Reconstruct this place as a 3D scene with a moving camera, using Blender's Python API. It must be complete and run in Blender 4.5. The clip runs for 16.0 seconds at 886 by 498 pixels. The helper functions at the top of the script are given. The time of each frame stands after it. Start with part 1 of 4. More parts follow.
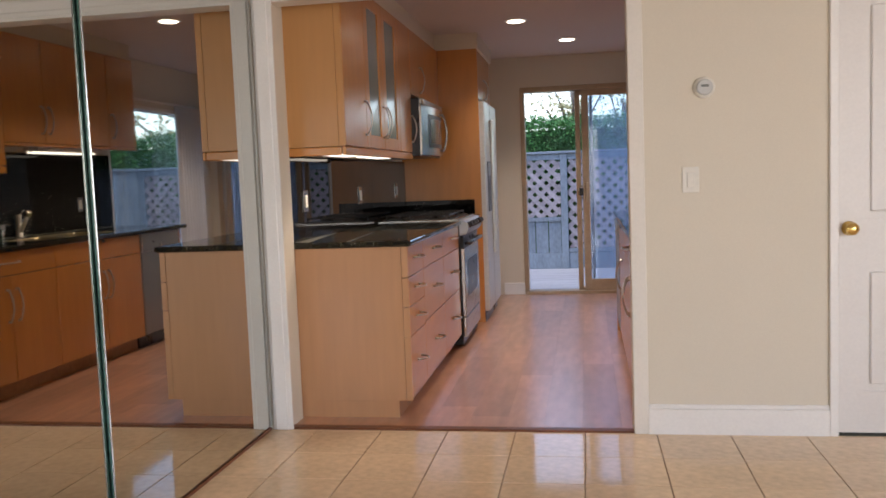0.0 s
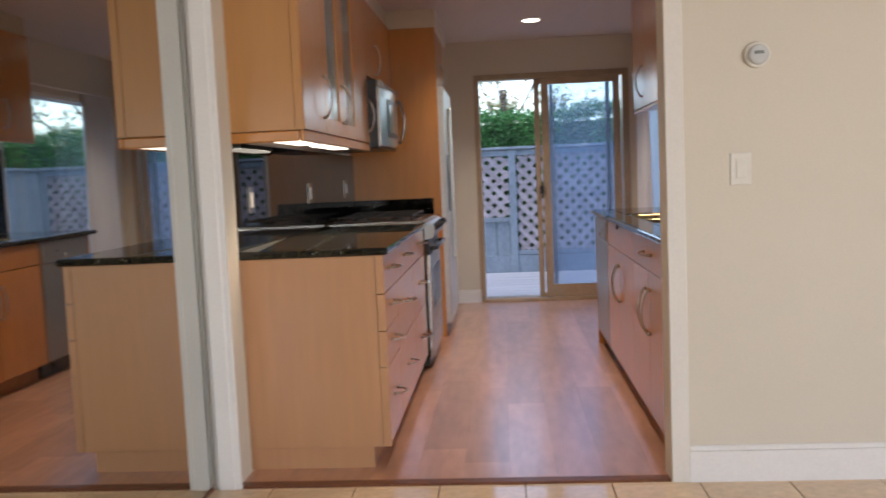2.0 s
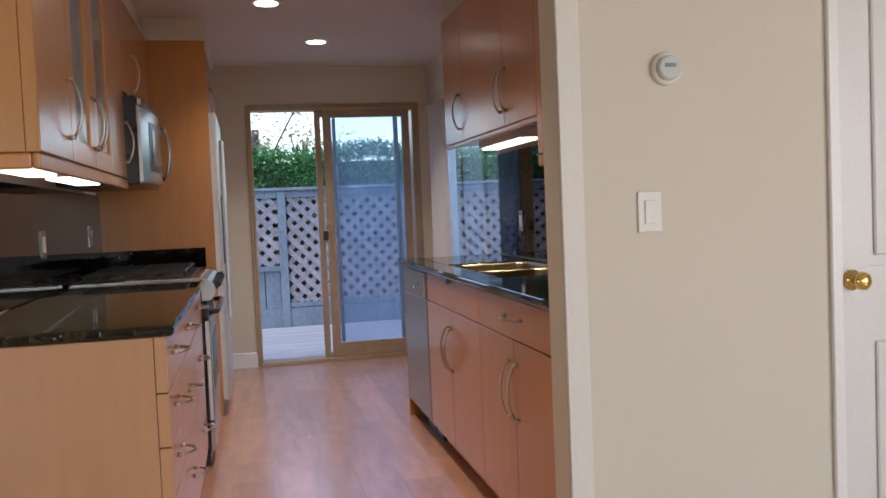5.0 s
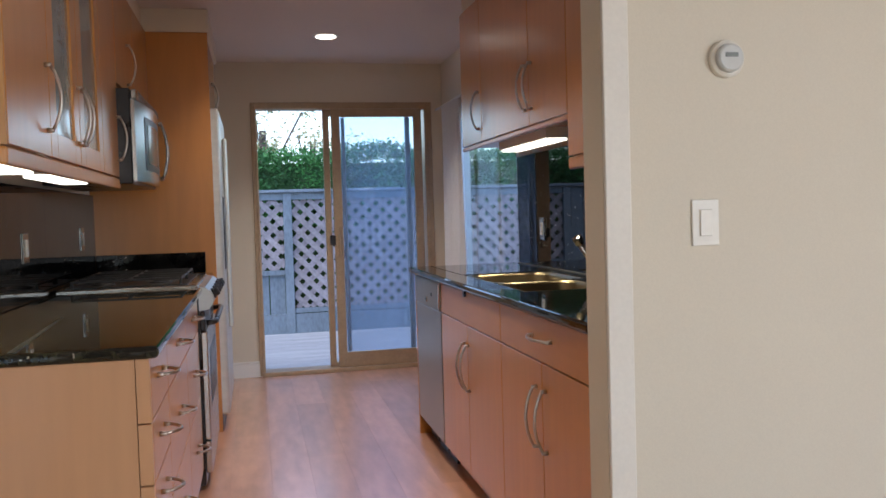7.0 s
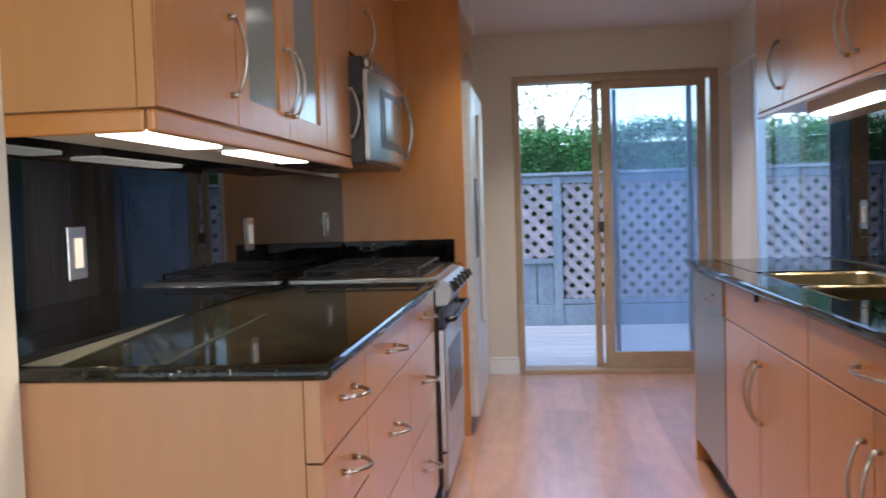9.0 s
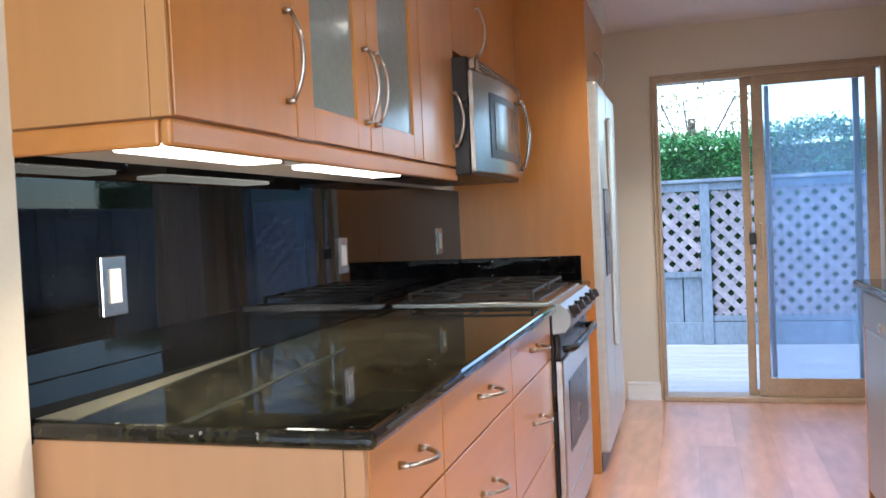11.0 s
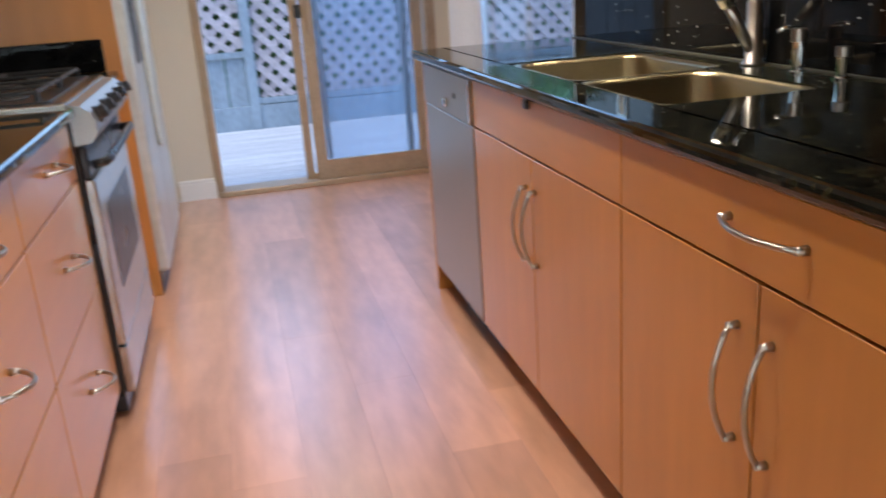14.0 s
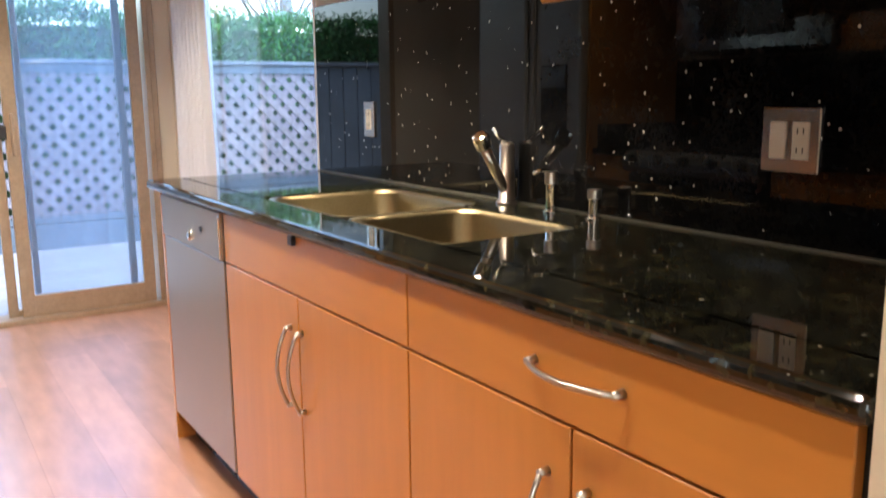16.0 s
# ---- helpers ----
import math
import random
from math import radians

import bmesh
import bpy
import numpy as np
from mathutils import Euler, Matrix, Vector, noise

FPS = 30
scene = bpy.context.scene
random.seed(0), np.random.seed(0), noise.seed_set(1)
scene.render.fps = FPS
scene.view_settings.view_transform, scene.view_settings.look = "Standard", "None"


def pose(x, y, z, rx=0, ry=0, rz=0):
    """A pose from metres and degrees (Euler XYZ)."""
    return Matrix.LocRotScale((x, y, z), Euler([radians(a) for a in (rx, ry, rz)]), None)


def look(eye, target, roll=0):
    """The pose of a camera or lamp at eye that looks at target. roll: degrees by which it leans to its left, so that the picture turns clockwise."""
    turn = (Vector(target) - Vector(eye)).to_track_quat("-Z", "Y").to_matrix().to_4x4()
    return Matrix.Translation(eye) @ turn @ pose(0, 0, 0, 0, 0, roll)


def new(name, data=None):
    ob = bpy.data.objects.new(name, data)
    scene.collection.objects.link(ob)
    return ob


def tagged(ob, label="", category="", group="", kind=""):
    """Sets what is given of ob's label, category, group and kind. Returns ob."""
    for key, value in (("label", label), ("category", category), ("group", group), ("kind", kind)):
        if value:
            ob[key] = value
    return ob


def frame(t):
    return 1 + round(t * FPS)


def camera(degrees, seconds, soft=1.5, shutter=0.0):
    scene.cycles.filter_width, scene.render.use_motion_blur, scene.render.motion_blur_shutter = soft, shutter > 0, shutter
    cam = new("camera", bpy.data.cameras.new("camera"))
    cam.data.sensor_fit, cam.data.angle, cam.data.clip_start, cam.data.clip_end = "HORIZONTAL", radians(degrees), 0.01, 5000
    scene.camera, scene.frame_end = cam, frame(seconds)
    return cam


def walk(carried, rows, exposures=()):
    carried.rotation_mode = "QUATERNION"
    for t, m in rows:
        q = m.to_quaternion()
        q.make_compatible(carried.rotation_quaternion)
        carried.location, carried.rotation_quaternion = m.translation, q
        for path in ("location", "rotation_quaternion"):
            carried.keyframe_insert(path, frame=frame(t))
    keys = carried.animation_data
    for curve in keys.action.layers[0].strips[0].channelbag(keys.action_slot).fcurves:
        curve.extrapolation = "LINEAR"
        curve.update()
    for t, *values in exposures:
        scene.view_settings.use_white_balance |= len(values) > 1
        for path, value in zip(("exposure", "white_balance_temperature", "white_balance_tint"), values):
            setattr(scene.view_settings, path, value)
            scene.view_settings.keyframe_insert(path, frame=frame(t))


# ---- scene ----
cam = camera(55.0, 16.0, soft=1.6, shutter=0.4)
PATH = [
    (0, (0.376, 0.867, 1.221), (0.041, 2.832, 1.053), -2.2),
    (0.5, (0.257, 1.006, 1.215), (-0.09, 2.968, 1.04), -2.6),
    (1, (0.157, 1.189, 1.193), (-0.213, 3.146, 1.016), -2.8),
    (1.5, (0.093, 1.391, 1.199), (-0.257, 3.352, 1.023), -3.1),
    (2, (-0.023, 1.649, 1.19), (-0.17, 3.636, 1.018), -2.5),
    (2.5, (-0.158, 1.89, 1.185), (-0.077, 3.882, 1.027), -2.5),
    (3, (-0.21, 2.049, 1.185), (-0.017, 4.034, 1.04), -2.7),
    (3.5, (-0.216, 2.222, 1.185), (0.038, 4.202, 1.059), -2.7),
    (4, (-0.231, 2.368, 1.192), (0.102, 4.337, 1.082), -2.6),
    (4.5, (-0.282, 2.489, 1.198), (0.156, 4.438, 1.1), -2.6),
    (7, (-0.259, 2.894, 1.212), (0.171, 4.845, 1.126), -1.7),
    (7.5, (-0.166, 3.015, 1.215), (0.106, 4.994, 1.128), -1.5),
    (8, (-0.136, 3.201, 1.196), (-0.017, 5.195, 1.106), -1.8),
    (8.5, (-0.119, 3.366, 1.206), (-0.165, 5.363, 1.103), -1.6),
    (9, (-0.11, 3.507, 1.196), (-0.332, 5.492, 1.097), -1.8),
    (9.5, (-0.049, 3.601, 1.194), (-0.476, 5.552, 1.094), -1.9),
    (12, (-0.04, 4.065, 1.226), (-0.609, 5.981, 1.174), -2.6),
    (12.5, (-0.062, 4.177, 1.18), (-0.46, 6.132, 1.048), -4.4),
    (13, (-0.053, 4.315, 1.181), (-0.242, 6.28, 0.862), -4.9),
    (13.5, (-0.039, 4.375, 1.175), (0.046, 6.313, 0.687), -4.9),
    (14, (-0.089, 4.398, 1.182), (0.338, 6.252, 0.564), -4.0),
    (14.5, (-0.159, 4.422, 1.182), (0.581, 6.152, 0.504), -2.1),
    (15, (-0.178, 4.45, 1.186), (0.747, 6.097, 0.528), -0.9),
    (15.5, (-0.184, 4.491, 1.196), (0.841, 6.117, 0.646), -0.4),
    (16, (-0.159, 4.543, 1.193), (0.906, 6.198, 0.835), -0.6),
]
walk(cam, [(t, look(eye, target, roll)) for t, eye, target, roll in PATH],
     exposures=[(0.0, 1.80, 6450, 17), (2.5, 1.86, 6250, 14), (4.7, 1.74, 6100, 14), (6.8, 1.80, 5950, 12), (8.3, 2.0, 5800, 10), (9.7, 2.38, 5700, 9), (11.8, 2.83, 5600, 6),
                (13.0, 2.78, 5600, 6), (14.5, 2.28, 5900, 9), (15.3, 2.38, 6200, 11), (16.0, 3.05, 6350, 10)])

# ---- world and light ----
world = bpy.data.worlds.new("world")
scene.world = world
world.use_nodes = True
wn = world.node_tree.nodes
sky = wn.new("ShaderNodeTexSky")
sky.sky_type, sky.sun_disc = "NISHITA", False
sky.sun_elevation, sky.sun_rotation = radians(66), radians(-130)
sky.dust_density = 1.0
wn["Background"].inputs["Strength"].default_value = 0.15
world.node_tree.links.new(sky.outputs[0], wn["Background"].inputs["Color"])


def lamp(name, kind, energy, m, color=(1, 1, 1), **values):
    data = bpy.data.lights.new(name, kind)
    data.energy, data.color = energy, color
    if "size" in values:
        data.shape, data.size, data.size_y = "RECTANGLE", values["size"][0], values["size"][1]
    if "spread" in values:
        data.spread = radians(values["spread"])
    if "angle" in values:
        data.angle = radians(values["angle"])
    if "cone" in values:
        data.spot_size, data.spot_blend, data.shadow_soft_size = radians(values["cone"]), 0.7, 0.05
    ob = new(name, data)
    ob.matrix_world = m
    return ob


lamp("sun", "SUN", 0.5, look((-5, 9, 20), (0, 13, 0)), (1.0, 0.95, 0.88), angle=14)
DAY, WARM = (0.92, 0.96, 1.0), (1.0, 0.86, 0.69)
# daylight lamps at unseen living room windows: behind, and one added beside the walk
lamp("unseen_window_daylight", "AREA", 9, look((1.6, -3.3, 1.35), (1.2, 4.0, 1.0)), (0.97, 0.98, 1.0), size=(2.6, 1.9))
lamp("unseen_window_daylight", "AREA", 25, look((3.9, 0.6, 1.3), (0.4, 3.0, 1.0)), (0.97, 0.98, 1.0), size=(2.6, 1.8))
# recessed ceiling lamps
CANS = [(0.05, 5.76), (0.09, 6.531), (-0.12, 7.447), (0.24, 8.514)]
CEIL = 2.382
for (cx, cy), watts in zip(CANS, (13, 14, 11, 20)):
    lamp("can_lamp", "SPOT", watts, look((cx, cy, CEIL - 0.02), (cx, cy, 0)), WARM, cone=112)
# under-cabinet lamps: x, y0, y1, z
UNDER = [(-0.91, 5.075, 5.512, 1.372), (-0.90, 5.717, 6.256, 1.372), (0.97, 6.225, 6.874, 1.512)]
for ux, u0, u1, uz in UNDER:
    lamp("under_cabinet_lamp", "AREA", 0.75, look((ux, (u0 + u1) / 2, uz - 0.03), (ux, (u0 + u1) / 2, 0)), (1.0, 0.80, 0.55), size=(0.07, u1 - u0), spread=105)


# ---- materials ----
def material(name, color, rough=0.5, metal=0.0, vary=0.12, scale=3.0, fine=60.0, bump=0.0, stretch=(1, 1, 1), coat=0.0, color2=None, per_piece=0.0, spec=0.5, coat_rough=0.12):
    m = bpy.data.materials.new(name)
    m.use_nodes = True
    n, l = m.node_tree.nodes, m.node_tree.links
    b = n["Principled BSDF"]
    b.inputs["Roughness"].default_value, b.inputs["Metallic"].default_value = rough, metal
    b.inputs["Coat Weight"].default_value, b.inputs["Coat Roughness"].default_value = coat, coat_rough
    b.inputs["Specular IOR Level"].default_value = spec
    tc, mp = n.new("ShaderNodeTexCoord"), n.new("ShaderNodeMapping")
    mp.inputs["Scale"].default_value = stretch
    l.new(tc.outputs["Object"], mp.inputs["Vector"])
    big, small = n.new("ShaderNodeTexNoise"), n.new("ShaderNodeTexNoise")
    big.inputs["Scale"].default_value, small.inputs["Scale"].default_value = scale, fine
    big.inputs["Detail"].default_value, small.inputs["Detail"].default_value = 4, 6
    for t in (big, small):
        l.new(mp.outputs[0], t.inputs["Vector"])
    add = n.new("ShaderNodeMath")
    add.operation = "ADD"
    l.new(big.outputs[0], add.inputs[0])
    l.new(small.outputs[0], add.inputs[1])
    half = n.new("ShaderNodeMath")
    half.operation = "MULTIPLY"
    half.inputs[1].default_value = 0.5
    l.new(add.outputs[0], half.inputs[0])
    ramp = n.new("ShaderNodeValToRGB")
    dark = color2 or tuple(c * (1 - 2.2 * vary) for c in color)
    light = tuple(min(1, c * (1 + vary)) for c in color)
    ramp.color_ramp.elements[0].position, ramp.color_ramp.elements[1].position = 0.36, 0.62
    ramp.color_ramp.elements[0].color, ramp.color_ramp.elements[1].color = (*dark, 1), (*light, 1)
    l.new(half.outputs[0], ramp.inputs[0])
    out = ramp.outputs[0]
    if per_piece:
        oi, mr, hsv = n.new("ShaderNodeObjectInfo"), n.new("ShaderNodeMapRange"), n.new("ShaderNodeHueSaturation")
        mr.inputs[3].default_value, mr.inputs[4].default_value = 1 - per_piece, 1 + per_piece
        l.new(oi.outputs["Random"], mr.inputs[0])
        l.new(mr.outputs[0], hsv.inputs["Value"])
        l.new(out, hsv.inputs["Color"])
        out = hsv.outputs[0]
    l.new(out, b.inputs["Base Color"])
    rr = n.new("ShaderNodeMapRange")
    rr.inputs[3].default_value, rr.inputs[4].default_value = max(0.02, rough * 0.8), min(1, rough * 1.25)
    l.new(big.outputs[0], rr.inputs[0])
    l.new(rr.outputs[0], b.inputs["Roughness"])
    if bump:
        bp = n.new("ShaderNodeBump")
        bp.inputs["Strength"].default_value, bp.inputs["Distance"].default_value = bump, 0.004
        l.new(small.outputs[0], bp.inputs["Height"])
        l.new(bp.outputs[0], b.inputs["Normal"])
    return m


def granite(name, base_color, cloud, fleck, gloss=0.13, rough=0.05, size=62):
    m = material(name, base_color, rough, vary=0.4, scale=9, fine=140, spec=gloss)
    n, l = m.node_tree.nodes, m.node_tree.links
    b = n["Principled BSDF"]
    base = b.inputs["Base Color"].links[0].from_socket
    tc = n.new("ShaderNodeTexCoord")
    vo = n.new("ShaderNodeTexVoronoi")
    vo.inputs["Scale"].default_value = size
    l.new(tc.outputs["Object"], vo.inputs["Vector"])
    sep = n.new("ShaderNodeSeparateColor")
    l.new(vo.outputs["Color"], sep.inputs[0])
    few = n.new("ShaderNodeMath")
    few.operation, few.inputs[1].default_value = "GREATER_THAN", 0.935
    l.new(sep.outputs[0], few.inputs[0])
    near = n.new("ShaderNodeMath")
    near.operation, near.inputs[1].default_value = "LESS_THAN", 0.22
    l.new(vo.outputs["Distance"], near.inputs[0])
    both = n.new("ShaderNodeMath")
    both.operation = "MULTIPLY"
    l.new(few.outputs[0], both.inputs[0])
    l.new(near.outputs[0], both.inputs[1])
    # faint olive clouds between the crystals
    cl = n.new("ShaderNodeTexNoise")
    cl.inputs["Scale"].default_value, cl.inputs["Detail"].default_value = 46, 8
    l.new(tc.outputs["Object"], cl.inputs["Vector"])
    cr = n.new("ShaderNodeValToRGB")
    cr.color_ramp.elements[0].position, cr.color_ramp.elements[1].position = 0.52, 0.72
    cr.color_ramp.elements[0].color, cr.color_ramp.elements[1].color = (0, 0, 0, 1), (0.4, 0.4, 0.4, 1)
    l.new(cl.outputs[0], cr.inputs[0])
    patch, some = n.new("ShaderNodeMath"), n.new("ShaderNodeMath")
    patch.operation, patch.inputs[1].default_value = "GREATER_THAN", 0.52
    l.new(cl.outputs[0], patch.inputs[0])
    some.operation = "MULTIPLY"
    l.new(both.outputs[0], some.inputs[0])
    l.new(patch.outputs[0], some.inputs[1])
    mx0 = n.new("ShaderNodeMixRGB")
    mx0.inputs[2].default_value = (*cloud, 1)
    l.new(cr.outputs[0], mx0.inputs[0])
    l.new(base, mx0.inputs[1])
    mx = n.new("ShaderNodeMixRGB")
    mx.inputs[2].default_value = (*fleck, 1)
    l.new(some.outputs[0], mx.inputs[0])
    l.new(mx0.outputs[0], mx.inputs[1])
    l.new(mx.outputs[0], b.inputs["Base Color"])
    return m


def glass(name, tint, gloss=1.0, haze=0.0, haze_color=(0.5, 0.6, 0.7)):
    m = bpy.data.materials.new(name)
    m.use_nodes = True
    n, l = m.node_tree.nodes, m.node_tree.links
    n.remove(n["Principled BSDF"])
    tr, gl, mix = n.new("ShaderNodeBsdfTransparent"), n.new("ShaderNodeBsdfGlossy"), n.new("ShaderNodeMixShader")
    lw, fr = n.new("ShaderNodeLayerWeight"), n.new("ShaderNodeMapRange")
    pw = n.new("ShaderNodeMath")
    pw.operation, pw.inputs[1].default_value = "POWER", 5.0
    l.new(lw.outputs["Facing"], pw.inputs[0])
    l.new(pw.outputs[0], fr.inputs[0])
    fr.inputs[3].default_value, fr.inputs[4].default_value = 0.035, 0.7
    tr.inputs[0].default_value = (*tint, 1)
    gl.inputs["Roughness"].default_value = 0.02
    gl.inputs[0].default_value = (gloss, gloss, gloss, 1)
    lw.inputs[0].default_value = 0.5
    l.new(fr.outputs[0], mix.inputs[0])
    l.new(tr.outputs[0], mix.inputs[1])
    l.new(gl.outputs[0], mix.inputs[2])
    out = mix.outputs[0]
    if haze:
        df, mix2 = n.new("ShaderNodeBsdfTranslucent"), n.new("ShaderNodeMixShader")
        df.inputs[0].default_value = (*haze_color, 1)
        mix2.inputs[0].default_value = haze
        l.new(out, mix2.inputs[1])
        l.new(df.outputs[0], mix2.inputs[2])
        out = mix2.outputs[0]
    l.new(out, n["Material Output"].inputs[0])
    return m


def glow(name, color, strength):
    m = bpy.data.materials.new(name)
    m.use_nodes = True
    b = m.node_tree.nodes["Principled BSDF"]
    b.inputs["Emission Color"].default_value = (*color, 1)
    b.inputs["Emission Strength"].default_value = strength
    b.inputs["Base Color"].default_value = (0.8, 0.8, 0.8, 1)
    return m


M_WALL = material("beige_wall_paint", (0.71, 0.645, 0.525), 0.7, vary=0.02, scale=1.2, fine=220, bump=0.08)
M_CEIL = material("ceiling_paint", (0.66, 0.60, 0.56), 0.75, vary=0.02, scale=1.5, fine=250, bump=0.08)
M_TRIM = material("white_trim_paint", (0.85, 0.83, 0.79), 0.35, vary=0.02, scale=4, fine=90, bump=0.03)
M_CREAM = material("cream_trim_paint", (0.79, 0.745, 0.665), 0.5, vary=0.02, scale=3, fine=90, bump=0.03)
M_DOOR = material("white_door_paint", (0.76, 0.73, 0.69), 0.35, vary=0.02, scale=3, fine=90, bump=0.03)
M_MAPLE = material("honey_maple_veneer", (0.56, 0.227, 0.043), 0.34, vary=0.05, scale=1.3, fine=8, stretch=(2.6, 2.6, 0.35), coat=0.9, coat_rough=0.24, bump=0.02, spec=0.4)
M_MAPLE_H = material("honey_maple_cross", (0.56, 0.227, 0.043), 0.34, vary=0.05, scale=1.3, fine=8, stretch=(2.6, 0.5, 2.6), coat=0.9, coat_rough=0.24, bump=0.02, spec=0.4)
M_PALE = material("pale_maple_panel", (0.57, 0.305, 0.150), 0.38, vary=0.03, scale=1.4, fine=9, stretch=(3, 3, 0.3), coat=0.25, bump=0.02)
M_GOLD = material("golden_maple_panel", (0.55, 0.275, 0.095), 0.40, vary=0.03, scale=1.4, fine=9, stretch=(3, 3, 0.3), coat=0.2, bump=0.02)
M_TOE = material("maple_toe_kick", (0.40, 0.20, 0.09), 0.45, vary=0.1, scale=3, fine=30)
M_DARK = material("dark_gap", (0.02, 0.016, 0.012), 0.7, vary=0.2)
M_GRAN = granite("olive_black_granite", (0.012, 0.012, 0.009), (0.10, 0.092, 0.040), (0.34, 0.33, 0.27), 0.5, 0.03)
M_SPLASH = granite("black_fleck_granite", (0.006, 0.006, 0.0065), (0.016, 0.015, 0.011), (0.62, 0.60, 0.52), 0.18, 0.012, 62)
M_STEEL = material("brushed_steel", (0.52, 0.50, 0.465), 0.22, metal=1.0, vary=0.03, scale=1.5, fine=160, stretch=(1, 1, 1.5))
M_SINK = material("sink_steel", (0.31, 0.26, 0.155), 0.30, metal=1.0, vary=0.05, scale=6, fine=160)
M_DWST = material("dishwasher_steel", (0.40, 0.40, 0.39), 0.33, metal=0.9, vary=0.03, scale=1.5, fine=160, stretch=(1, 1, 1.5))
M_CHROME = material("chrome", (0.82, 0.82, 0.80), 0.08, metal=1.0, vary=0.02)
M_NICKEL = material("satin_nickel", (0.50, 0.46, 0.41), 0.30, metal=1.0, vary=0.04, scale=20)
M_BRASS = material("polished_brass", (0.75, 0.52, 0.18), 0.14, metal=1.0, vary=0.05)
M_BLACK = material("black_plastic", (0.02, 0.02, 0.022), 0.28, vary=0.15, scale=10)
M_IRON = material("black_cast_iron", (0.025, 0.023, 0.022), 0.45, vary=0.2, scale=30, bump=0.1)
M_FRIDGE = material("light_steel_fridge", (0.62, 0.60, 0.56), 0.32, metal=0.55, vary=0.04, scale=3, fine=150, stretch=(1, 1, 12))
M_ALU = material("tan_aluminium_frame", (0.46, 0.34, 0.22), 0.36, metal=0.25, vary=0.06, scale=8)
M_IVORY = material("ivory_plastic", (0.74, 0.70, 0.61), 0.3, vary=0.02)
M_MIRROR = material("mirror_silver", (0.60, 0.61, 0.58), 0.02, metal=1.0, vary=0.0)
M_EDGE = material("dull_chrome", (0.42, 0.44, 0.42), 0.2, metal=1.0, vary=0.03)
M_GEDGE = material("green_glass_edge", (0.07, 0.17, 0.14), 0.1, vary=0.2)
M_TILE = material("cream_glazed_tile", (0.80, 0.605, 0.40), 0.07, vary=0.07, scale=3.5, fine=30, per_piece=0.05, bump=0.02)
M_GROUT = material("brown_grout", (0.30, 0.19, 0.12), 0.85, vary=0.15, scale=20, bump=0.1)
M_FLOOR = material("cherry_floor_plank", (0.60, 0.305, 0.185), 0.34, vary=0.11, scale=1.8, fine=7, stretch=(2.6, 0.6, 1), per_piece=0.15, bump=0.015, spec=1.0, coat=1.0, coat_rough=0.24)
M_FLOOR.node_tree.nodes["Principled BSDF"].inputs["Coat IOR"].default_value = 1.75
M_THRESH = material("dark_threshold_wood", (0.20, 0.075, 0.035), 0.35, vary=0.15, scale=4, fine=30, stretch=(0.6, 6, 1))
M_FENCE = material("blue_grey_fence_paint", (0.19, 0.225, 0.26), 0.75, vary=0.12, scale=4, fine=40, bump=0.2, stretch=(1, 1, 0.4))
M_LATT = material("weathered_lattice", (0.33, 0.29, 0.30), 0.8, vary=0.12, scale=5, fine=40, bump=0.2, per_piece=0.10)
M_DECK = material("weathered_deck_board", (0.31, 0.31, 0.32), 0.8, vary=0.12, scale=3, fine=30, stretch=(0.6, 6, 1), per_piece=0.08, bump=0.2)
M_LEAF = material("hedge_leaf", (0.06, 0.20, 0.045), 0.75, vary=0.3, scale=2.5, fine=14)
M_LEAF2 = material("tree_leaf", (0.42, 0.40, 0.20), 0.5, vary=0.35, scale=2.5, fine=14)
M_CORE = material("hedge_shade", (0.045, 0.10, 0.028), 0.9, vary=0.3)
M_BARK = material("bark", (0.12, 0.09, 0.07), 0.9, vary=0.3, scale=8, bump=0.4)
M_EARTH = material("garden_earth", (0.16, 0.14, 0.11), 0.95, vary=0.2, scale=2, bump=0.2)
M_BLIND = material("white_curtain_cloth", (0.78, 0.79, 0.82), 0.5, vary=0.02)
M_GLASS = glass("clear_glass", (0.93, 0.96, 0.97))
M_SCREEN = glass("hazy_door_glass", (0.80, 0.87, 0.95), 1.0, 0.16)
M_FROST = material("grey_cabinet_glass", (0.23, 0.27, 0.26), 0.12, vary=0.05, scale=4, coat=0.3)
M_CAN = glow("can_bulb", (1.0, 0.88, 0.70), 2.2)
M_TUBE = glow("under_cabinet_diffuser", (1.0, 0.90, 0.72), 0.75)

# ---- builders ----
BASE = {}


def box(bm, x0, x1, y0, y1, z0, z1, bevel=0.0, seg=1):
    r = bmesh.ops.create_cube(bm, size=1.0, matrix=Matrix.Translation(((x0 + x1) / 2, (y0 + y1) / 2, (z0 + z1) / 2)) @ Matrix.Diagonal((x1 - x0, y1 - y0, z1 - z0, 1)))
    if bevel:
        edges = list({e for v in r["verts"] for e in v.link_edges})
        bmesh.ops.bevel(bm, geom=edges, offset=bevel, segments=seg, profile=0.5, affect="EDGES")
    return bm


def boxed(*a, **k):
    return box(bmesh.new(), *a, **k)


def cyl(bm, p0, p1, r0, r1=None, seg=20):
    a, b = Vector(p0), Vector(p1)
    q = (b - a).to_track_quat("Z", "Y").to_matrix().to_4x4()
    bmesh.ops.create_cone(bm, cap_ends=True, segments=seg, radius1=r0, radius2=r0 if r1 is None else r1, depth=(b - a).length, matrix=Matrix.Translation((a + b) / 2) @ q)
    return bm


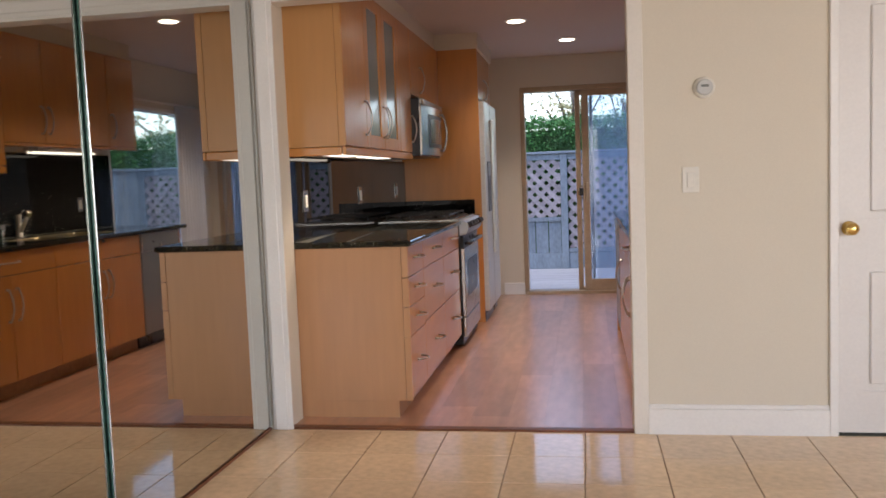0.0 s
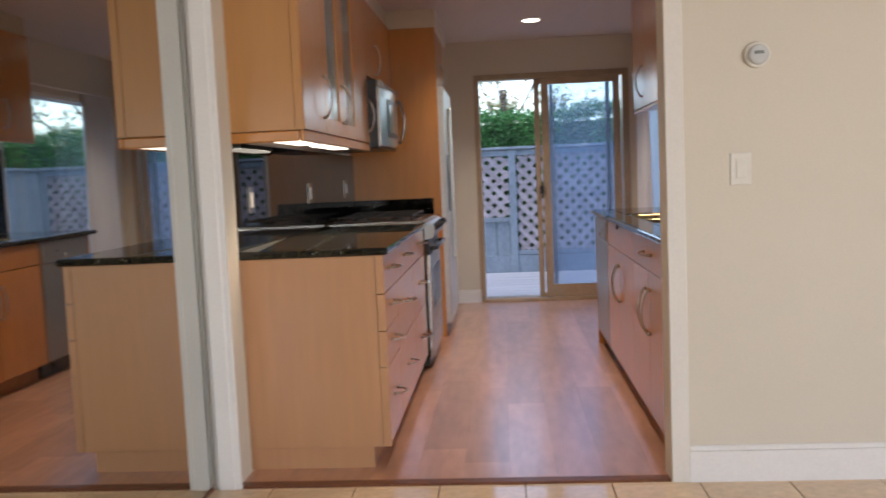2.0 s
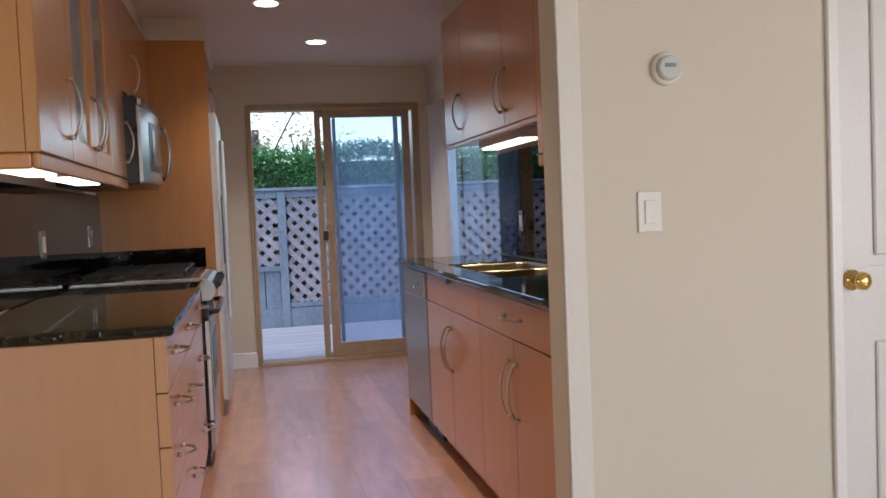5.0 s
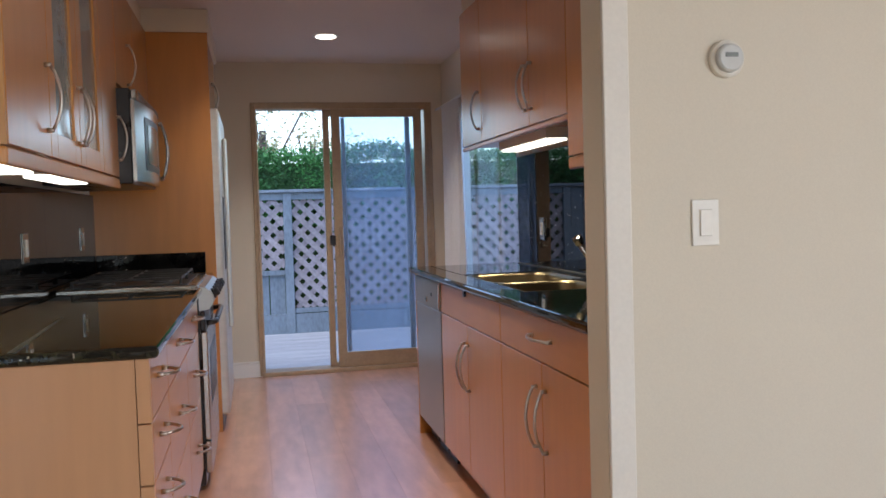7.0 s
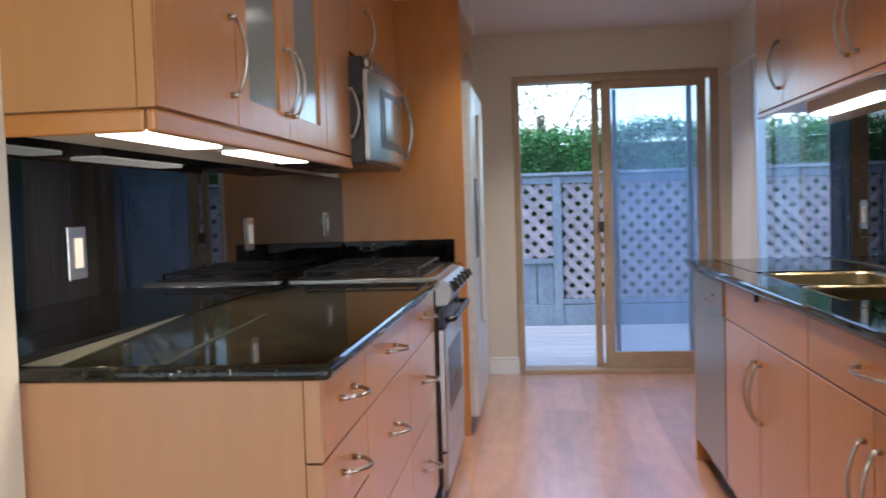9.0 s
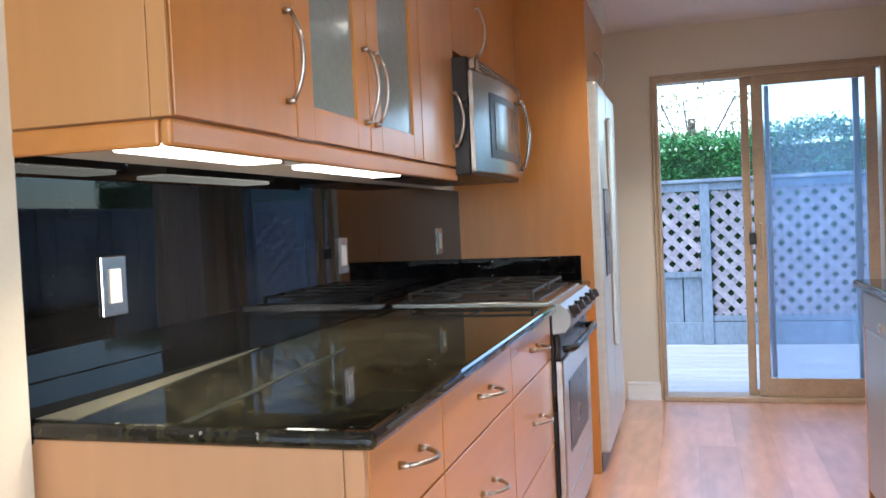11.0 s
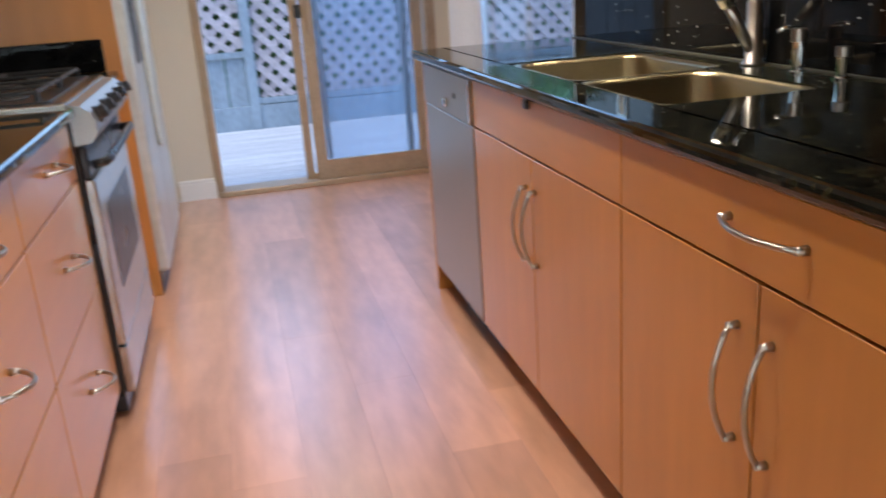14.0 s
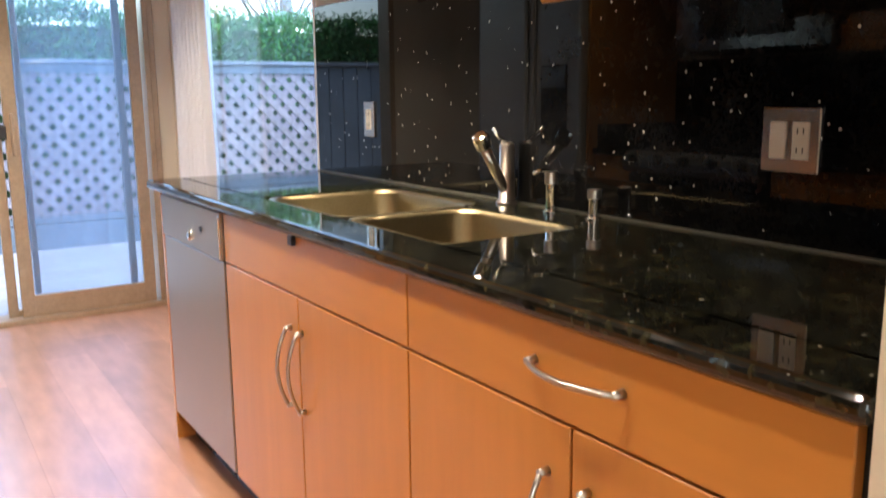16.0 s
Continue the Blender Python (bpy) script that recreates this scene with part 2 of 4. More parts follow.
def tube(bm, pts, r, seg=8):
    pts = [Vector(p) for p in pts]
    rings = []
    up = Vector((0.31, 0.23, 0.92))
    for i, p in enumerate(pts):
        d = (pts[min(i + 1, len(pts) - 1)] - pts[max(i - 1, 0)]).normalized()
        u = d.cross(up).normalized()
        v = d.cross(u)
        rings.append([bm.verts.new(p + r * (math.cos(a) * u + math.sin(a) * v)) for a in [2 * math.pi * k / seg for k in range(seg)]])
    for r0, r1 in zip(rings, rings[1:]):
        for k in range(seg):
            bm.faces.new((r0[k], r0[(k + 1) % seg], r1[(k + 1) % seg], r1[k]))
    bm.faces.new(rings[0][::-1])
    bm.faces.new(rings[-1])
    return bm


def turned(bm, centre, axis, profile, seg=24):
    """A turned shape: profile of (distance along the axis, radius)."""
    q = Vector(axis).to_track_quat("Z", "Y").to_matrix()
    rings = [[bm.verts.new(Vector(centre) + q @ Vector((r * math.cos(a), r * math.sin(a), h))) for a in [2 * math.pi * k / seg for k in range(seg)]] for h, r in profile]
    for r0, r1 in zip(rings, rings[1:]):
        for k in range(seg):
            bm.faces.new((r0[k], r0[(k + 1) % seg], r1[(k + 1) % seg], r1[k]))
    bm.faces.new(rings[0][::-1])
    bm.faces.new(rings[-1])
    return bm


def to_mesh(name, bm, mat, shift, smooth=False):
    bmesh.ops.translate(bm, verts=bm.verts, vec=-Vector(shift))
    bmesh.ops.recalc_face_normals(bm, faces=bm.faces)
    me = bpy.data.meshes.new(name)
    bm.to_mesh(me)
    bm.free()
    me.materials.append(mat)
    if smooth:
        me.shade_smooth()
    return me


def thing(name, at, label, category, group="", kind=""):
    ob = new(name)
    ob.empty_display_size = 0.1
    ob.location = at
    BASE[ob.name] = Vector(at)
    return tagged(ob, label, category, group, kind)


def part(name, bm, mat, parent, label="", smooth=False, kind=""):
    w = BASE[parent.name]
    ob = new(name, to_mesh(name, bm, mat, w, smooth))
    ob.parent = parent
    BASE[ob.name] = w
    return tagged(ob, label, kind=kind)


def solid(name, bm, mat, label, category, group="", kind="", at=(0, 0, 0), smooth=False):
    ob = new(name, to_mesh(name, bm, mat, at, smooth))
    ob.location = at
    BASE[ob.name] = Vector(at)
    return tagged(ob, label, category, group, kind)


def structure(name, bm, mat, label="", category="structure"):
    return solid(name, bm, mat, label or name.replace("_", " "), category, kind="structure")


# ---- large structure ----
LX, RX = -1.135, 1.22       # kitchen side walls
FY, KY, BY = 4.83, 4.95, 9.5   # dividing wall's two faces, end wall's inner face
OPL, OPR, OPH = -1.105, 0.57, 2.10
GDL, GDR, GDH = -0.238, 1.10, 2.06   # sliding door's opening
WN0, WN1, WNH = 7.534, 9.242, 1.97     # side glazing
RLX, RRX, RBY, RH = -1.30, 4.0, -3.5, 2.44   # living room

w = boxed(LX - 0.7, OPL, FY, KY, 0, 2.6)
box(w, OPL, OPR, FY, KY, OPH, 2.6)
box(w, OPR, 1.462, FY, KY, 0, 2.6)
box(w, 1.462, 2.242, FY, KY, 2.04, 2.6)
box(w, 2.242, RRX, FY, KY, 0, 2.6)
structure("wall_dividing", w, M_WALL, "beige painted wall with wide opening to the kitchen", "wall")
structure("wall_kitchen_west", boxed(LX - 0.12, LX, KY, BY + 0.15, 0, 2.6), M_WALL, "beige painted kitchen wall behind the cabinets", "wall")
w = boxed(RX, RX + 0.14, KY, WN0, 0, 2.6)
box(w, RX, RX + 0.14, WN0, WN1, WNH, 2.6)
box(w, RX, RX + 0.14, WN0, WN1, -0.05, 0.06)
box(w, RX, RX + 0.14, WN1, BY + 0.15, 0, 2.6)
structure("wall_kitchen_east", w, M_WALL, "beige painted kitchen wall with tall side glazing", "wall")
w = boxed(LX - 0.0, GDL, BY, BY + 0.15, 0, 2.6)
box(w, GDL, GDR, BY, BY + 0.15, GDH, 2.6)
box(w, GDR, RX, BY, BY + 0.15, 0, 2.6)
structure("wall_kitchen_end", w, M_WALL, "beige end wall round the patio door", "wall")
structure("ceiling_kitchen", boxed(LX - 0.1, RX + 0.1, KY - 0.0, BY + 0.1, CEIL, CEIL + 0.1), M_CEIL, "pale painted kitchen ceiling", "ceiling")
structure("wall_living_west", boxed(RLX - 0.12, RLX, RBY, FY, 0, 2.6), M_WALL, "beige wall behind the mirrored doors", "wall")
# unseen wall; its opening is added for the side daylight lamp
w = boxed(RRX, RRX + 0.12, RBY, -0.8, 0, 2.6)
box(w, RRX, RRX + 0.12, 2.0, FY, 0, 2.6)
box(w, RRX, RRX + 0.12, -0.8, 2.0, 2.3, 2.6)
box(w, RRX, RRX + 0.12, -0.8, 2.0, 0, 0.3)
structure("wall_living_east", w, M_WALL, "beige living room wall", "wall")
w = boxed(RLX, 0.2, RBY - 0.12, RBY, 0, 2.6)
box(w, 3.0, RRX, RBY - 0.12, RBY, 0, 2.6)
box(w, 0.2, 3.0, RBY - 0.12, RBY, 2.35, 2.6)
box(w, 0.2, 3.0, RBY - 0.12, RBY, 0, 0.3)
structure("wall_living_south", w, M_WALL, "beige living room wall with a wide window", "wall")
structure("ceiling_living", boxed(RLX - 0.1, RRX + 0.1, RBY - 0.1, FY, RH, RH + 0.1), M_CEIL, "pale painted living room ceiling", "ceiling")
structure("floor_bed", boxed(-1.40, RRX + 0.1, RBY - 0.1, FY + 0.01, -0.12, -0.006), M_GROUT, "brown grout bed under the tiles", "floor")
FLOOR_K = structure("floor_kitchen", boxed(LX - 0.05, RX + 0.05, FY + 0.01, BY + 0.02, -0.12, -0.012), M_FLOOR, "cherry-toned wood plank floor", "floor")
structure("threshold", boxed(OPL, OPR, FY + 0.002, FY + 0.055, -0.01, 0.008, bevel=0.003), M_THRESH, "dark wood threshold strip between tile and planks", "trim")


def casing(name, x0, x1, z0, z1, flat=False):
    """Stepped casing on the living-room side of the dividing wall."""
    bm = boxed(x0, x1, FY - 0.012, FY, z0, z1, bevel=0.002)
    if flat:
        box(bm, x0 + 0.002, x1 - 0.002, FY - 0.020, FY - 0.012, z0 + 0.022, z1 - 0.010, bevel=0.004)
    else:
        box(bm, x0 + 0.012, x1 - 0.022, FY - 0.020, FY - 0.012, z0, z1 - 0.002, bevel=0.004)
    structure(name, bm, M_TRIM, "white painted opening casing", "trim")


casing("trim_opening_a", -1.186, -1.086, 0, OPH)
structure("trim_opening_b", boxed(OPR, OPR + 0.068, FY - 0.014, FY - 0.0005, 0, OPH, bevel=0.004, seg=2), M_CREAM, "cream painted flat opening casing", "trim")
casing("trim_opening_head", -1.186, OPR + 0.068, OPH, OPH + 0.085, True)
structure("wall_return", boxed(LX, OPL, KY, 5.024, 0.0, CEIL - 0.002), M_WALL, "beige painted wall end beside the kitchen worktop", "wall")
structure("trim_jamb_head", boxed(OPL, OPR, FY - 0.004, KY + 0.004, OPH - 0.014, OPH), M_TRIM, "white jamb lining", "trim")


def baseboard(name, x0, x1, y, h=0.14):
    bm = boxed(x0, x1, y - 0.013, y, 0, h - 0.022)
    box(bm, x0, x1, y - 0.009, y, h - 0.022, h, bevel=0.004)
    structure(name, bm, M_TRIM, "white painted moulded baseboard", "baseboard")


baseboard("baseboard_hall", OPR + 0.068, 1.425, FY)
baseboard("baseboard_end_a", -0.47, GDL - 0.005, BY, 0.12)
baseboard("baseboard_end_b", GDR + 0.03, RX, BY, 0.12)
baseboard("baseboard_hall_far", 2.282, RRX, FY)

# panelled door in the dividing wall
bm = boxed(1.425, 1.462, FY - 0.016, FY, 0, 2.04, bevel=0.003)
structure("trim_door_a", bm, M_TRIM, "white door casing", "trim")
structure("trim_door_b", boxed(2.242, 2.279, FY - 0.016, FY, 0, 2.04, bevel=0.003), M_TRIM, "white door casing", "trim")
structure("trim_door_head", boxed(1.425, 2.279, FY - 0.016, FY, 2.042, 2.09, bevel=0.003), M_TRIM, "white door casing", "trim")
d1 = thing("door_1", (1.836, FY + 0.03, 0), "closed white panelled door with a brass knob", "door", kind="structure")
DF = FY + 0.012
bm = boxed(1.466, 2.238, DF + 0.012, DF + 0.04, 0.012, 2.036)
for a in ((1.466, 1.571, 0.012, 2.036), (2.133, 2.238, 0.012, 2.036), (1.571, 2.133, 0.012, 0.20), (1.571, 2.133, 0.765, 0.97), (1.571, 2.133, 1.92, 2.036)):
    box(bm, a[0], a[1], DF, DF + 0.012, a[2], a[3])
part("door_leaf", bm, M_DOOR, d1)
for z0, z1 in ((0.20, 0.765), (0.97, 1.92)):
    part("door_panel", boxed(1.601, 2.103, DF + 0.003, DF + 0.012, z0 + 0.03, z1 - 0.03, bevel=0.006), M_DOOR, d1)
bm = turned(bmesh.new(), (1.510, DF, 0.93), (0, -1, 0), [(0, 0.032), (0.006, 0.032), (0.010, 0.014), (0.028, 0.011), (0.034, 0.020), (0.046, 0.028), (0.058, 0.027), (0.066, 0.018), (0.069, 0.005)])
part("door_knob", bm, M_BRASS, d1, "polished brass round knob", smooth=True)
part("latch_plate", boxed(1.4635, 1.4657, DF + 0.004, DF + 0.03, 0.90, 0.95), M_BRASS, d1)

# ---- mirrored closet doors ----
def mirror_door(x, y0, y1, label):
    t = thing("mirrored_closet_door", (x, (y0 + y1) / 2, 0.02), label, "closet door", "mirrored closet doors")
    part("mirror", boxed(x - 0.006, x, y0 + 0.004, y1 - 0.004, 0.03, 2.39), M_MIRROR, t, "frameless mirror")
    part("backing", boxed(x - 0.012, x - 0.007, y0, y1, 0.025, 2.395), M_GEDGE, t)
    for a, b in ((y0, y0 + 0.003), (y1 - 0.003, y1)):
        part("edge_strip", boxed(x - 0.006, x + 0.001, a, b, 0.022, 2.396, bevel=0.002), M_EDGE, t, "thin dull chrome edge strip")


mirror_door(-1.190, 3.395, 4.806, "tall frameless mirror sliding closet door with chrome edges")
mirror_door(-1.206, 2.031, 3.590, "tall frameless mirror sliding closet door behind its neighbour")
mirror_door(-1.190, 0.575, 2.083, "tall frameless mirror sliding closet door with chrome edges")
structure("trim_closet_track", boxed(-1.285, -1.195, -0.1, 4.815, 0.0, 0.014, bevel=0.002), M_THRESH, "brown closet floor track", "trim")
structure("trim_closet_head", boxed(-1.285, -1.190, -0.1, 4.815, 2.40, RH), M_TRIM, "white closet head track cover", "trim")

# ---- wall fittings ----
t = thing("thermostat", (0.902, FY, 1.572), "round white thermostat with a small grey display", "thermostat")
part("body", turned(bmesh.new(), (0.902, FY, 1.572), (0, -1, 0), [(0, 0.047), (0.010, 0.047), (0.014, 0.045), (0.016, 0.040)], 32), M_IVORY, t, smooth=False)
part("dial", turned(bmesh.new(), (0.902, FY - 0.016, 1.572), (0, -1, 0), [(0, 0.036), (0.012, 0.035), (0.016, 0.030)], 32), material("thermostat_grey", (0.55, 0.55, 0.52), 0.35, vary=0.03), t)
part("display", boxed(0.885, 0.919, FY - 0.0335, FY - 0.0315, 1.573, 1.584), material("display_grey", (0.16, 0.17, 0.15), 0.3, vary=0.05), t, "small dark display")


def plate(at, axis, w, h, label, rockers=1, sockets=0, mat=M_IVORY, frame_mat=M_IVORY, name="wall_switch"):
    """A wall plate whose face looks along axis ('x', '-x' or '-y')."""
    x, y, z = at
    th = thing(name, at, label, "switch" if not sockets else "outlet")
    def slab(u0, u1, v0, v1, d0, d1, bevel=0.0):
        if axis == "-y":
            return boxed(x + u0, x + u1, y - d1, y - d0, z + v0, z + v1, bevel=bevel)
        if axis == "x":
            return boxed(x + d0, x + d1, y + u0, y + u1, z + v0, z + v1, bevel=bevel)
        return boxed(x - d1, x - d0, y + u0, y + u1, z + v0, z + v1, bevel=bevel)
    part("cover_plate", slab(-w / 2, w / 2, -h / 2, h / 2, 0, 0.006, 0.002), frame_mat, th)
    n = rockers + sockets
    for i in range(n):
        c = (i - (n - 1) / 2) * (-0.046 if axis == "-x" else 0.046)
        if i < rockers:
            part("rocker", slab(c - 0.0165, c + 0.0165, -0.033, 0.033, 0.006, 0.010, 0.0015), mat, th)
        else:
            s = part("socket", slab(c - 0.0165, c + 0.0165, -0.033, 0.033, 0.006, 0.009, 0.001), mat, th)
            for zc in (-0.017, 0.017):
                for du in (-0.006, 0.006):
                    part("slot", slab(c + du - 0.0012, c + du + 0.0012, zc - 0.005, zc + 0.005, 0.009, 0.0094), M_DARK, s)
    return th


plate((0.839, FY, 1.167), "-y", 0.074, 0.116, "white rocker light switch on the beige wall")

# ---- sliding patio door ----
gd = thing("door_2", ((GDL + GDR) / 2, BY, 0.0), "tan aluminium sliding patio door, one half slid open", "patio door", kind="structure")
def gx(x):
    return 0.058 + 1.04 * x


def gframe(name, x0, x1, z0, z1, y0, y1, parent, mat=M_ALU):
    if 0 < x0 < 0.96:
        x0, x1 = gx(x0), gx(x1)
    return part(name, boxed(x0, x1, y0, y1, z0, z1, bevel=0.003), mat, parent)
Y0 = BY - 0.022
gframe("frame_side", GDL, GDL + 0.022, 0.03, GDH - 0.03, Y0, BY + 0.12, gd)
gframe("frame_side", GDR - 0.030, GDR, 0.03, GDH - 0.03, Y0, BY + 0.12, gd)
gframe("frame_head", GDL, GDR, GDH - 0.03, GDH, Y0, BY + 0.12, gd)
gframe("sill", GDL, GDR, 0.0, 0.03, Y0 - 0.01, BY + 0.14, gd)
gframe("casing_side", GDL - 0.022, GDL, 0.0, GDH + 0.02, BY - 0.014, BY - 0.001, gd)
gframe("casing_side", GDR, GDR + 0.030, 0.0, GDH + 0.02, BY - 0.014, BY - 0.001, gd)
gframe("casing_head", GDL, GDR, GDH, GDH + 0.02, BY - 0.014, BY - 0.001, gd)
# inner leaf
leaf = gframe("stile", 0.275, 0.340, 0.030, 2.032, BY + 0.005, BY + 0.035, gd)
gframe("stile", 0.895, 0.955, 0.030, 2.032, BY + 0.005, BY + 0.035, gd)
gframe("rail", 0.275, 0.955, 1.970, 2.032, BY + 0.006, BY + 0.034, gd)
gframe("rail", 0.275, 0.955, 0.030, 0.145, BY + 0.006, BY + 0.034, gd)
p = part("pane", boxed(gx(0.338), gx(0.897), BY + 0.017, BY + 0.023, 0.143, 1.972), M_SCREEN, gd, "bluish hazy glass")
p.visible_shadow = False
# outer leaf, slid behind the inner one
gframe("stile", 0.215, 0.262, 0.030, 2.030, BY + 0.05, BY + 0.078, gd)
gframe("stile", 0.835, 0.872, 0.030, 2.030, BY + 0.05, BY + 0.078, gd, M_DWST)
gframe("stile", 0.352, 0.380, 0.145, 1.970, BY + 0.05, BY + 0.078, gd, M_DWST)
gframe("rail", 0.215, 0.872, 1.980, 2.030, BY + 0.051, BY + 0.077, gd)
gframe("rail", 0.215, 0.872, 0.030, 0.065, BY + 0.051, BY + 0.077, gd)
part("latch", boxed(gx(0.243), gx(0.281), BY - 0.012, BY + 0.05, 0.985, 1.06, bevel=0.004), M_BLACK, gd, "black latch")
part("pull", boxed(gx(0.300), gx(0.318), BY - 0.03, BY + 0.004, 0.90, 1.12, bevel=0.006), M_ALU, gd)

# ---- side glazing ----
wd = thing("window_1", (RX, (WN0 + WN1) / 2, 0.06), "tall clear side window with white frame beyond the counter", "window", kind="structure")
for y0, y1 in ((WN0, WN0 + 0.03), (WN1 - 0.03, WN1)):
    part("window_frame", boxed(RX - 0.004, RX + 0.144, y0, y1, 0.06, WNH), M_TRIM, wd)
part("window_frame", boxed(RX - 0.004, RX + 0.144, WN0 + 0.03, WN1 - 0.03, WNH - 0.03, WNH), M_TRIM, wd)
part("window_sill", boxed(RX - 0.004, RX + 0.15, WN0 + 0.03, WN1 - 0.03, 0.06, 0.09), M_TRIM, wd)
p = part("pane", boxed(RX + 0.085, RX + 0.091, WN0 + 0.03, WN1 - 0.03, 0.09, WNH - 0.03), M_GLASS, wd)
p.visible_shadow = False
ct = thing("curtain", (RX - 0.05, 8.962, 0.05), "white sheer curtain gathered at one end of the side window", "curtain")
part("rod", tube(bmesh.new(), [(RX - 0.05, WN0 + 0.02, WNH + 0.05), (RX - 0.05, BY - 0.01, WNH + 0.05)], 0.009, 10), M_TRIM, ct, smooth=True)
bm = bmesh.new()
cols = []
for i in range(61):
    s = i / 60
    y = 8.704 + 0.52 * s
    ring = []
    for z in (0.04, 0.7, 1.4, WNH + 0.04):
        x = RX - 0.05 + (0.026 + 0.006 * math.sin(z * 3)) * math.sin(s * 52 + 0.5 * math.sin(z * 2 + s * 9))
        ring.append(bm.verts.new((x, y - 0.02 * (1.4 - z) * (1 - s) * 0.6, z)))
    cols.append(ring)
for a, d in zip(cols, cols[1:]):
    for k in range(3):
        bm.faces.new((a[k], d[k], d[k + 1], a[k + 1]))
cloth = part("cloth", bm, M_BLIND, ct, smooth=True)
sol = cloth.modifiers.new("thickness", "SOLIDIFY")
sol.thickness = 0.002

# ---- cabinet builders ----
def bow(bm, a, b, out, r=0.0048, rise=0.026):
    """A bowed bar handle from a to b that stands off along out, with two round feet."""
    a, b, out = Vector(a), Vector(b), Vector(out)
    pts = []
    for i in range(11):
        s = i / 10
        pts.append(a + (b - a) * s + out * (0.014 + rise * math.sin(math.pi * s) ** 0.8))
    tube(bm, pts, r)
    for q in (a, b):
        cyl(bm, q, q + out * 0.018, r * 1.5, r * 1.2, 10)
    return bm


def front(parent, name, x, side, y0, y1, z0, z1, mat, handle=None, glass_mat=None, label="", th=0.019, rise=0.026):
    """A slab front on the plane x that faces side (+1 or -1), with its handle; a framed one round glass if glass_mat."""
    g = 0.0026
    xa, xb = sorted((x, x - side * th))
    if glass_mat:
        bm = bmesh.new()
        st = 0.085
        box(bm, xa, xb, y0 + g, y0 + st, z0 + g, z1 - g, bevel=0.0015)
        box(bm, xa, xb, y1 - st, y1 - g, z0 + g, z1 - g, bevel=0.0015)
        box(bm, xa, xb, y0 + st, y1 - st, z0 + g, z0 + 0.075, bevel=0.0015)
        box(bm, xa, xb, y0 + st, y1 - st, z1 - 0.075, z1 - g, bevel=0.0015)
    else:
        bm = boxed(xa, xb, y0 + g, y1 - g, z0 + g, z1 - g, bevel=0.0015)
    f = part(name, bm, mat, parent, label)
    if glass_mat:
        xm = (xa + xb) / 2
        part("glass_pane", boxed(xm - 0.002, xm + 0.002, y0 + st - 0.004, y1 - st + 0.004, z0 + 0.071, z1 - 0.071), glass_mat, f, "grey translucent glass")
    if handle:
        a, b = handle
        part("handle", bow(bmesh.new(), (x, *a), (x, *b), (side, 0, 0), rise=rise), M_NICKEL, f, "satin nickel bow handle", smooth=True)
    return f


TOP, CTZ = 0.912, 0.881      # worktop's upper and lower faces
LF = -0.520                  # left fronts
RF = 0.591                   # right fronts

# left base units
def base_unit(side, x_back, x_face, y0, y1, label, group, top=None):
    t = thing("base_cabinet", ((x_back + x_face) / 2, (y0 + y1) / 2, 0), label, "cabinet", group)
    xa, xb = sorted((x_back + side * 0.002, x_face - side * 0.021))
    part("body", boxed(xa, xb, y0 + 0.001, y1 - 0.001, 0.10, top or CTZ - 0.001), M_DARK, t)
    xt = x_face - side * 0.075
    xa, xb = sorted((x_back + side * 0.01, xt))
    part("toe_kick", boxed(xa, xb, y0 + 0.001, y1 - 0.001, 0.0, 0.10), M_TOE, t)
    return t


def drawer_handle(yc, z):
    return ((yc - 0.055, z), (yc + 0.055, z))


GB = "base cabinets"
u = base_unit(1, LX, LF, 5.059, 5.454, "maple four-drawer base cabinet with bow handles", GB)
for z0, z1 in ((0.722, 0.879), (0.570, 0.722), (0.418, 0.570), (0.10, 0.418)):
    front(u, "drawer_front", LF, 1, 5.059, 5.454, z0, z1, M_MAPLE_H, drawer_handle(5.251, (z0 + z1) / 2 + 0.012), rise=0.036)
for y0, y1 in ((5.454, 6.121), (6.121, 6.79)):
    u = base_unit(1, LX, LF, y0, y1, "maple three-drawer base cabinet with bow handles", GB)
    for z0, z1 in ((0.722, 0.879), (0.43, 0.722), (0.10, 0.43)):
        front(u, "drawer_front", LF, 1, y0, y1, z0, z1, M_MAPLE_H, drawer_handle((y0 + y1) / 2 + 0.01, (z0 + z1) / 2 + 0.012), rise=0.036)
t = thing("cabinet_end_panel", (-0.8, 5.048, 0), "pale maple end panel closing the drawer run", "cabinet panel")
part("panel", boxed(LX + 0.002, LF - 0.034, 5.04, 5.057, 0.09, CTZ - 0.001, bevel=0.001), M_PALE, t)
for z0, z1 in ((0.09, 0.418), (0.420, 0.568), (0.572, 0.720), (0.724, CTZ - 0.001)):
    part("edge_post", boxed(LF - 0.032, LF, 5.04, 5.057, z0, z1, bevel=0.001), M_PALE, t)
part("plinth", boxed(LX + 0.002, LF - 0.075, 5.05, 5.057, 0.0, 0.088), M_PALE, t)


def nosed_slab(bm, x0, x1, y0, y1, z0, z1, r=0.012):
    return box(bm, x0, x1, y0, y1, z0, z1, bevel=r, seg=3)


